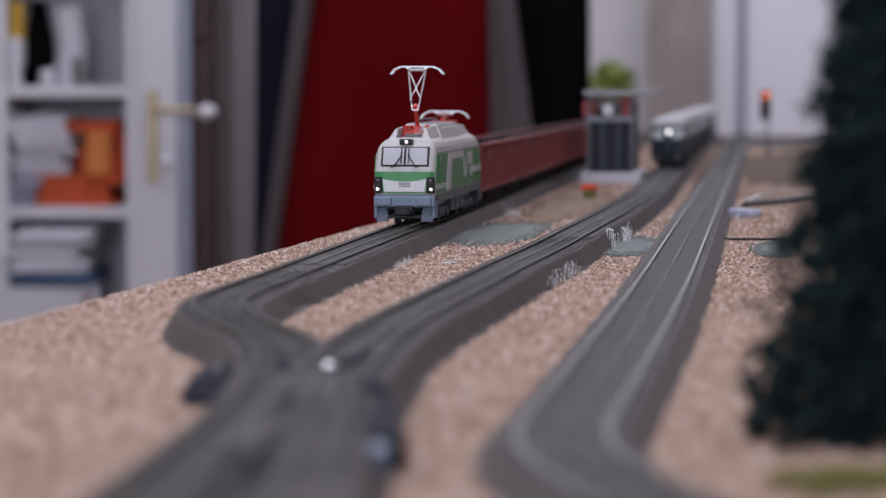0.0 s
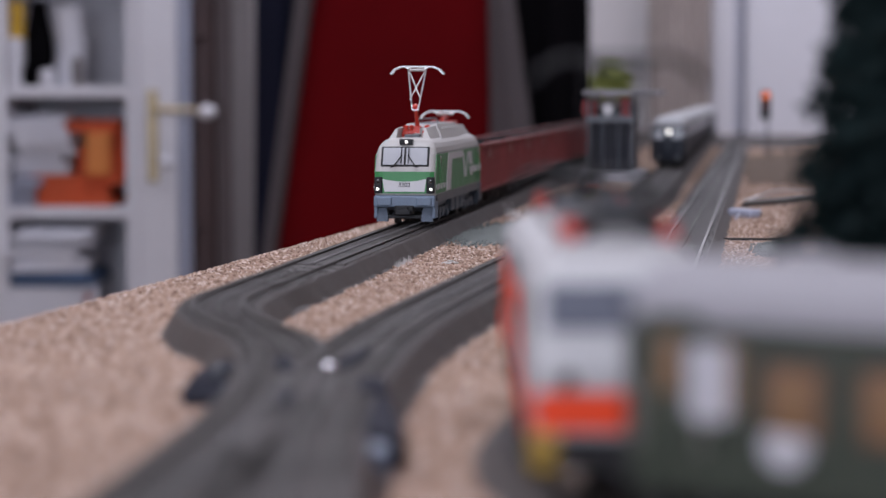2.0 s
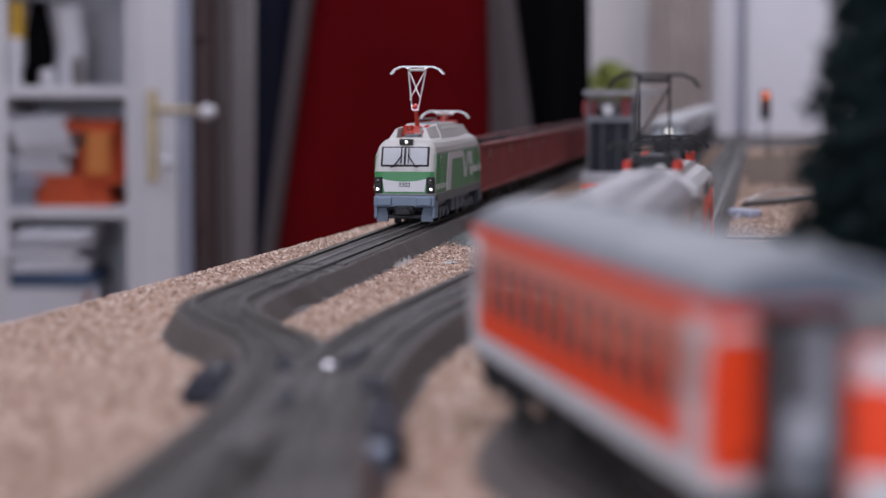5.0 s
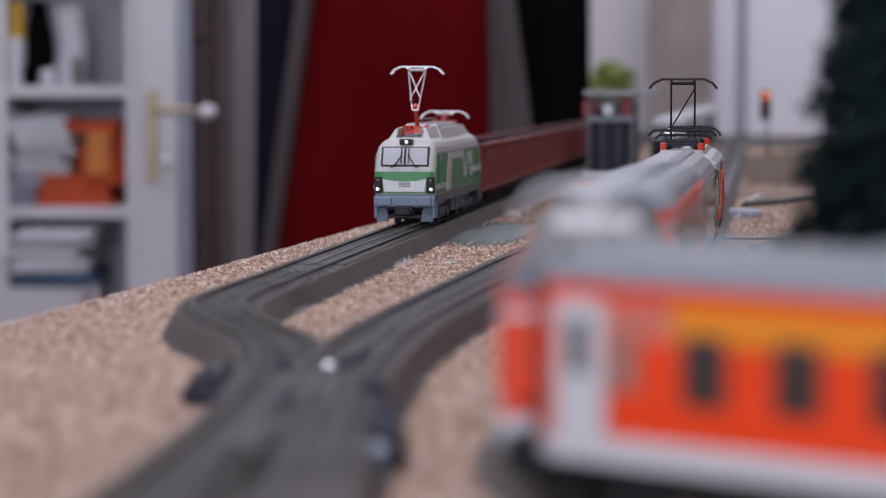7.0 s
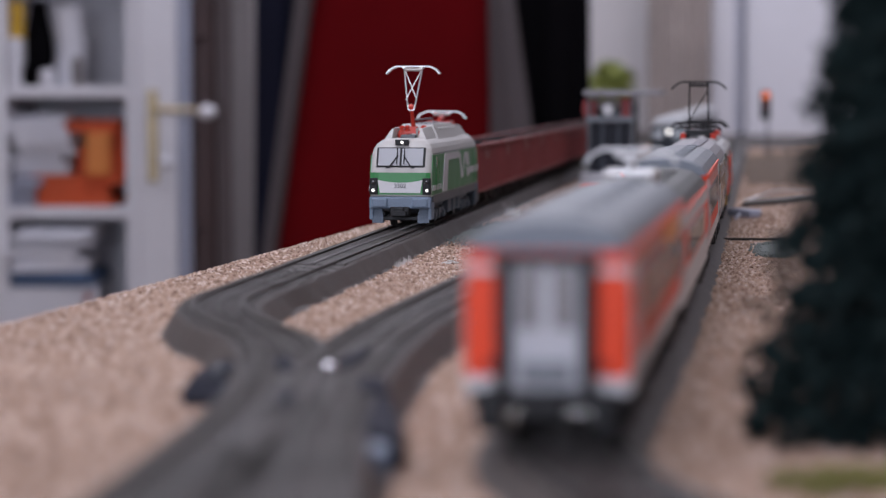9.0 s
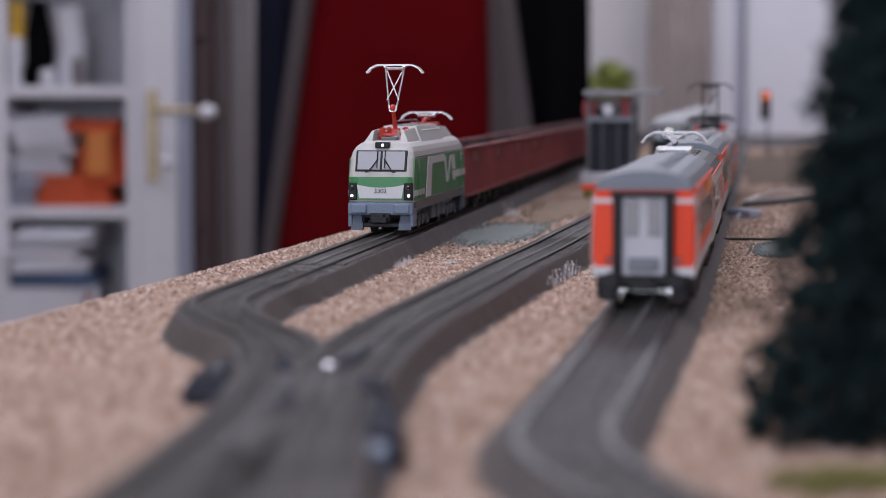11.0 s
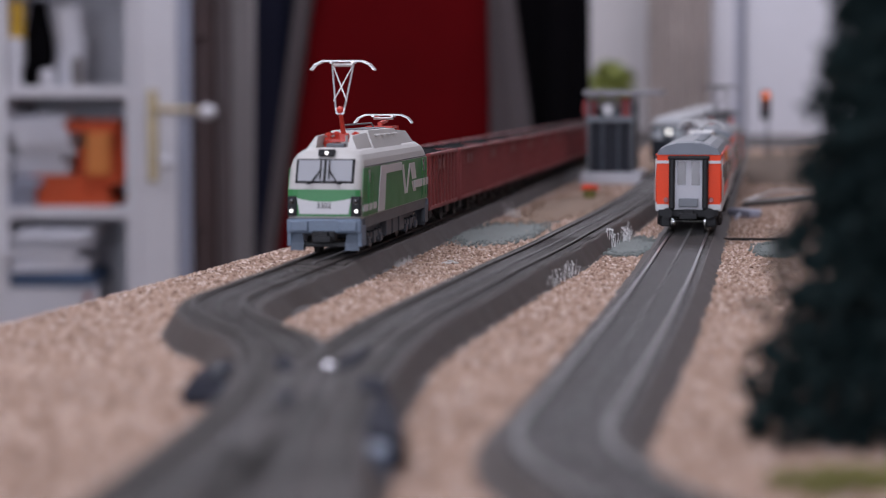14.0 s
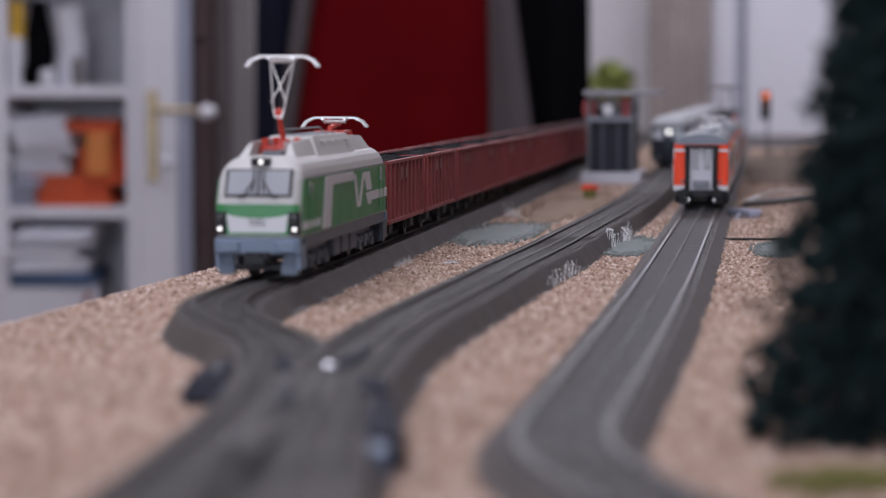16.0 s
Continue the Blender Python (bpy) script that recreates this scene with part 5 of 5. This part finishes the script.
def mat_patch(x, y, sx, sy, turn, seed, material=None, words="grey-green scatter mat lying on the gravel"):
    """A thin ragged layer of scatter, with loose crumbs along its rim."""
    bm = bmesh.new()
    n = 72
    ring = []
    for i in range(n):
        a = 6.283 * i / n
        c, d = math.cos(a), math.sin(a)
        k = 1 + 0.28 * noise.noise(Vector((c * 1.5, d * 1.5, seed))) + 0.22 * noise.noise(Vector((c * 7, d * 7, seed + 9))) + 0.14 * noise.noise(Vector((c * 19, d * 19, seed + 4)))
        ring.append((sx * k * c, sy * k * d))
    loft(bm, [[(a * q, b * q, z + 0.0004 * noise.noise(Vector((a * 300, b * 300, seed)))) for a, b in ring] for q, z in ((1.0, -0.0006), (0.96, 0.0008), (0.7, 0.0013), (0.35, 0.0015))])
    rng = random.Random(seed)
    for i in range(260):
        a, b = ring[rng.randrange(n)]
        q = rng.uniform(0.75, 1.15)
        r = rng.uniform(0.0005, 0.0011)
        bmesh.ops.create_icosphere(bm, subdivisions=1, radius=r, matrix=Matrix.Translation((a * q + rng.uniform(-0.002, 0.002), b * q + rng.uniform(-0.004, 0.004), 0.0012)))
    ob = finish("ground_mat", bm, material or MAT_TEAL)
    ob.matrix_basis = pose(x, y, 0, 0, 0, turn)
    tagged(ob, words, "ground mat")


mat_patch(0.034, 1.36, 0.026, 0.11, -9, 1)
mat_patch(0.104, 1.24, 0.015, 0.07, -9, 2)
mat_patch(0.180, 1.22, 0.012, 0.05, -9, 3)
TAN_WORDS = "tan field scatter spread between the tracks"
mat_patch(0.395, 2.62, 0.058, 0.62, -8, 4, MAT_TAN, TAN_WORDS)
mat_patch(0.285, 2.35, 0.016, 0.70, -8, 5, MAT_TAN, TAN_WORDS)
mat_patch(0.095, 1.68, 0.026, 0.20, -9, 6, MAT_SAND, "sandy brown scatter spread beside the tracks")
mat_patch(0.74, 4.05, 0.42, 0.60, -8, 7, MAT_DARK, "dark grey ballast spread over the far end of the board")


def metal_disc():
    bm = tube(bmesh.new(), (0, 0, 0), (0, 0, 0.0008), 0.0042, 20)
    tube(bm, (0, 0, 0.0008), (0, 0, 0.0018), 0.0016, 12)
    ob = finish("metal_cap", bm, SILVER)
    ob.location = (0.0037, 1.125, 0)
    tagged(ob, "small round metal cap lying on the gravel", "metal cap")


metal_disc()


def switch_lantern(x, y):
    """The point lever and its round knob beside the joining tracks."""
    ob = thing("point_lever", "dark point machine with a round metal knob", "point machine")
    ob.location = (x, y, 0)
    part("housing", boxed(0, 0, 0.0022, 0.013, 0.046, 0.0064, bevel=0.002), MACHINE, ob)
    part("cover", boxed(0.003, 0.010, 0.0062, 0.008, 0.018, 0.0030, bevel=0.0012), MACHINE, ob)
    part("cover", boxed(-0.001, -0.014, 0.0060, 0.007, 0.010, 0.0024, bevel=0.001), MACHINE, ob)
    part("knob", ball(bmesh.new(), (0.002, 0.0, 0.0068), 0.0020, 14), DARKGREY, ob)


MACHINE = mat("machine_black", (0.032, 0.033, 0.042), 0.9, var=0.25, scale=120, spec=0.1)
switch_lantern(-0.0650, 0.632)


def screw(x, y, z, r):
    bm = ball(bmesh.new(), (0, 0, 0), r, 20, 1, 1, 0.8)
    ob = finish("screw_head", bm, CHROME)
    ob.location = (x, y, z)
    tagged(ob, "shiny screw head in the track bed", "screw")


CHROME = mat("chrome", (0.8, 0.8, 0.82), 0.15, metal=1.0, var=0.05, bump=0)
screw(-0.0315, 0.618, LOW - 0.0010, 0.0024)
screw(-0.0485, 0.500, LOW - 0.0022, 0.0012)


def point_motor():
    """Low dark box on the other side of the joined track, with a blue plug."""
    ob = thing("point_motor", "low dark point motor with a pale blue plug", "point motor")
    ob.matrix_basis = pose(-0.0175, 0.556, 0, 0, 0, 4)
    part("housing", boxed(0, -0.006, 0.0045, 0.011, 0.096, 0.0090, bevel=0.002), MACHINE, ob)
    part("cover", boxed(0.001, 0.022, 0.0095, 0.007, 0.022, 0.0026, bevel=0.001), MACHINE, ob)
    part("plug", boxed(-0.002, -0.061, 0.0036, 0.0070, 0.014, 0.0072, bevel=0.001), PLUGBLUE, ob, "pale blue plug")


PLUGBLUE = mat("plug_blue", (0.10, 0.13, 0.18), 0.35, var=0.15)
point_motor()


def track_insert(x, y, turn, length):
    """A dark patch where the tracks join, built as a tapered tongue between rails."""
    bm = loft(bmesh.new(), [[(-w, k * length, LOW - 0.0012), (-w, k * length, LOW - 0.0002), (w, k * length, LOW - 0.0002), (w, k * length, LOW - 0.0012)] for k, w in ((-0.5, 0.0022), (0.0, 0.0026), (0.5, 0.0007))])
    ob = finish("track_insert", bm, MACHINE)
    ob.matrix_basis = pose(x, y, 0, 0, 0, turn)
    tagged(ob, "dark tapered piece lying between the rails", "track insert", "track inserts")


track_insert(-0.0445, 0.628, 6, 0.034)
track_insert(-0.0250, 0.640, -8, 0.044)
track_insert(-0.0395, 0.560, 2, 0.040)


def ground_wire():
    bm = bent(bmesh.new(), [(0.232, 1.735, 0.0020), (0.245, 1.76, 0.0045), (0.265, 1.815, 0.0060), (0.290, 1.865, 0.0055), (0.325, 1.90, 0.0040), (0.38, 1.94, 0.0020)], 0.0012, 8)
    ob = finish("cable", bm, SILVER)
    tagged(ob, "silvery cable lying across the gravel", "cable")
    bm = loft(bmesh.new(), [[(-0.012 + 0.20 * k, -0.030 + 0.26 * k, 0), (-0.009 + 0.20 * k, -0.024 + 0.26 * k, 0.0042), (0.006 + 0.20 * k, 0.026 + 0.26 * k, 0.0042), (0.009 + 0.20 * k, 0.032 + 0.26 * k, 0)] for k in (0.0, 0.25, 0.5, 0.75)])
    ob = finish("ballast_strip", bm, BED)
    ob.location = (0.232, 1.700, 0)
    tagged(ob, "dark low strip under the silvery cable", "ballast")
    bm = bmesh.new()
    box(bm, 0, 0, 0.0030, 0.009, 0.030, 0.006, pose(0, 0, 0, 0, 0, 24), bevel=0.002)
    box(bm, 0.006, 0.022, 0.0022, 0.008, 0.016, 0.0044, pose(0, 0, 0, 0, 0, -12), bevel=0.0015)
    tube(bm, (-0.004, -0.010, 0.003), (-0.010, -0.034, 0.001), 0.0012, 6)
    ob = finish("cable_connector", bm, PAPERBLUEGREY)
    ob.location = (0.206, 1.545, 0)
    tagged(ob, "blue-grey cable connector on the gravel", "connector")
    bm = bent(bmesh.new(), [(0.160, 1.30, 0.001), (0.20, 1.285, 0.0018), (0.235, 1.275, 0.001)], 0.0007, 6)
    tagged(finish("wire", bm, BLACK), "thin dark wire on the gravel", "wire")


ground_wire()


def shelter():
    """Platform shelter with a flat roof, posts, a clock and a red sign."""
    y, x = 2.16, 0.1637
    ob = thing("platform_shelter", "grey platform shelter with clock on a white slab", "shelter")
    ob.matrix_basis = pose(x, y, 0, 0, 0, -8) @ Matrix.Scale(1.065, 4)
    part("platform_slab", boxed(0, 0, 0.005, 0.054, 0.10, 0.010, bevel=0.001), DOORPAINT, ob, "white platform slab")
    part("flat_roof", boxed(0.010, 0, 0.0800, 0.068, 0.11, 0.0045, bevel=0.001), ROOFLILAC, ob, "grey flat roof")
    for px in (-0.020, 0.018):
        for py in (-0.04, 0.04):
            part("post", boxed(px, py, 0.044, 0.0026, 0.0026, 0.070, bevel=0.0004), DARKGREY, ob)
    part("back_wall", boxed(-0.001, 0.03, 0.038, 0.036, 0.002, 0.056), GLASS, ob, "dark glass wall")
    part("front_beam", boxed(-0.001, -0.041, 0.0570, 0.042, 0.002, 0.005), ROOFGREY, ob)
    for px in (-0.008, 0.006):
        part("mullion", boxed(px, -0.040, 0.032, 0.0014, 0.002, 0.044), SKIRTDARK, ob)
    # shade inside the shelter is put into this opaque sheet's dark colour
    part("glass_front", boxed(-0.001, -0.036, 0.034, 0.038, 0.0012, 0.048), SHELTERGLASS, ob, "glazed front with the dim interior in its colour")
    for px in (-0.0195, 0.0175):
        part("side_wall", boxed(px, 0.0, 0.040, 0.0012, 0.066, 0.060), SKIRTDARK, ob)
    part("red_sign", boxed(0.013, -0.036, 0.0665, 0.010, 0.002, 0.018, bevel=0.0004), SIGNRED, ob, "red sign board")
    part("red_sign", boxed(-0.020, -0.030, 0.0665, 0.012, 0.002, 0.014, bevel=0.0004), SIGNRED, ob, "red sign board")
    c = part("clock", tube(bmesh.new(), (-0.003, -0.046, 0.0655), (-0.003, -0.040, 0.0655), 0.0056, 20), DARKGREY, ob)
    part("clock_face", tube(bmesh.new(), (-0.003, -0.0466, 0.0655), (-0.003, -0.046, 0.0655), 0.0050, 20), WHITE, c, "white clock face")


SHELTERGLASS = mat("shelter_dim_glass", (0.016, 0.017, 0.024), 0.6, var=0.3, scale=60, spec=0.25)
shelter()


BLOSSOM = mat("blossom_red", (0.72, 0.075, 0.03), 0.6, var=0.15, scale=200)


def flower_tub():
    ob = thing("flower_tub", "dark tub with bright red flowers on the gravel", "flowers")
    ob.location = (0.1168, 1.80, 0)
    part("tub", tube(bmesh.new(), (0, 0, 0), (0, 0, 0.0075), 0.0042, 14, 0.0058), MOSS, ob)
    bm = bmesh.new()
    rng = random.Random(2)
    for i in range(40):
        a, q = rng.uniform(0, 6.28), 0.0062 * math.sqrt(rng.random())
        ball(bm, (q * math.cos(a), q * math.sin(a), 0.0085 + rng.uniform(0, 0.003)), 0.0013, 6)
    part("blossom", bm, BLOSSOM, ob, "red blossoms")


flower_tub()


def light_signal():
    ob = thing("light_signal", "model light signal with lit orange lamp on a mast", "signal")
    ob.location = (0.456, 3.18, 0)
    part("mast", tube(bmesh.new(), (0, 0, 0), (0, 0, 0.060), 0.0016, 10), DARKGREY, ob)
    part("foot", boxed(0, 0, 0.002, 0.010, 0.010, 0.004, bevel=0.001), DARKGREY, ob)
    hd = part("signal_head", boxed(-0.003, 0.002, 0.068, 0.014, 0.008, 0.040, bevel=0.002), BLACK, ob, "black signal head")
    part("lamp", ball(bmesh.new(), (-0.003, -0.003, 0.0815), 0.0056, 14, 1, 0.6, 1), SIGNALORANGE, hd, "lit orange lamp")
    part("dark_lamp", ball(bmesh.new(), (-0.003, -0.002, 0.0680), 0.0036, 14, 1, 0.5, 1), REDLENS, hd)


SIGNALORANGE = mat("signal_orange", (1.0, 0.18, 0.03), 0.3, var=0, bump=0, glow=0.5)
light_signal()

# ---- what moves ----


def glide(t, ts, vs):
    """A smooth monotone curve through (ts, vs)."""
    ts, vs = np.array(ts), np.array(vs)
    d = np.diff(vs) / np.diff(ts)
    m = np.concatenate(([d[0]], np.where(d[1:] * d[:-1] > 0, 2 * d[1:] * d[:-1] / (d[1:] + d[:-1] + 1e-12), 0), [d[-1]]))
    k = int(np.clip(np.searchsorted(ts, t) - 1, 0, len(ts) - 2))
    h = ts[k + 1] - ts[k]
    s = (t - ts[k]) / h
    return float((2 * s ** 3 - 3 * s * s + 1) * vs[k] + (s ** 3 - 2 * s * s + s) * h * m[k] + (-2 * s ** 3 + 3 * s * s) * vs[k + 1] + (s ** 3 - s * s) * h * m[k + 1])


LAST = ([i * 0.5 for i in range(33)],
        (-1.2750, -1.1935, -1.1140, -1.0268, -0.9440, -0.8742, -0.8070, -0.7455, -0.6735, -0.6027, -0.5293, -0.4539, -0.3781, -0.3032, -0.2302, -0.1587, -0.0875, -0.0153, 0.0587, 0.1349, 0.2135, 0.2941, 0.3762, 0.4586, 0.5400, 0.6186, 0.6939, 0.7657, 0.8347, 0.9015, 0.9666, 1.0304, 1.0931))
FRONT = ((0.0, 8.2, 8.6, 9.0, 11.5, 12.0, 12.5, 13.0, 13.5, 14.0, 14.5, 15.0, 15.5, 16.0),
         (1.258, 1.258, 1.252, 1.243, 1.159, 1.1347, 1.110, 1.084, 1.055, 1.025, 0.993, 0.961, 0.9257, 0.8886))
PITCH = 0.2296


def train_pose(u, half):
    """Pose of a vehicle on the right track: its middle at u, its pivots `half` before and behind."""
    p, q = right_way(u + half), right_way(u - half)
    m = (p + q) / 2
    return pose(m.x, m.y, LOW_R, 0, 0, math.degrees(math.atan2(-(p - q).x, (p - q).y)))


def goods_pose(y):
    p = left_line(y)
    return pose(p.x, p.y, LOW, 0, 0, 180 - math.degrees(math.atan(0.1396)))


def spin(things, times, way, r):
    """Turn all wheelsets of the things as they roll."""
    for ob in things:
        for w in ob.children_recursive:
            if w.name.startswith("wheelset"):
                y, z = w.location.y, w.location.z
                walk(w, [(t, pose(0, y, z, -math.degrees(way(t) / r) % 360)) for t in times])


def motions():
    times = [i * 0.25 for i in range(65)]
    cosl = math.cos(math.atan(0.1396))
    for i, ob in enumerate(TRAIN[::-1]):
        gap = i * PITCH + (-0.0068 if i == 4 else 0)
        walk(ob, [(t, train_pose(glide(t, *LAST) + gap, 0.0763 if i < 4 else 0.0596)) for t in times])
    walk(LOCO, [(t, goods_pose(glide(t, *FRONT) + 0.1045 * cosl)) for t in times])
    spin(TRAIN, [i / 30 for i in range(481)], lambda t: glide(t, *LAST), 0.0052 * 1.154)
    spin([LOCO] + WAGONS, [0.0] + [8.2 + i / 15 for i in range(117)] + [16.0], lambda t: -glide(t, *FRONT), 0.0052)
    for i, ob in enumerate(WAGONS):
        walk(ob, [(t, goods_pose(glide(t, *FRONT) + (0.1045 * 2 + 0.066 + i * 0.1265) * cosl)) for t in times])


motions()
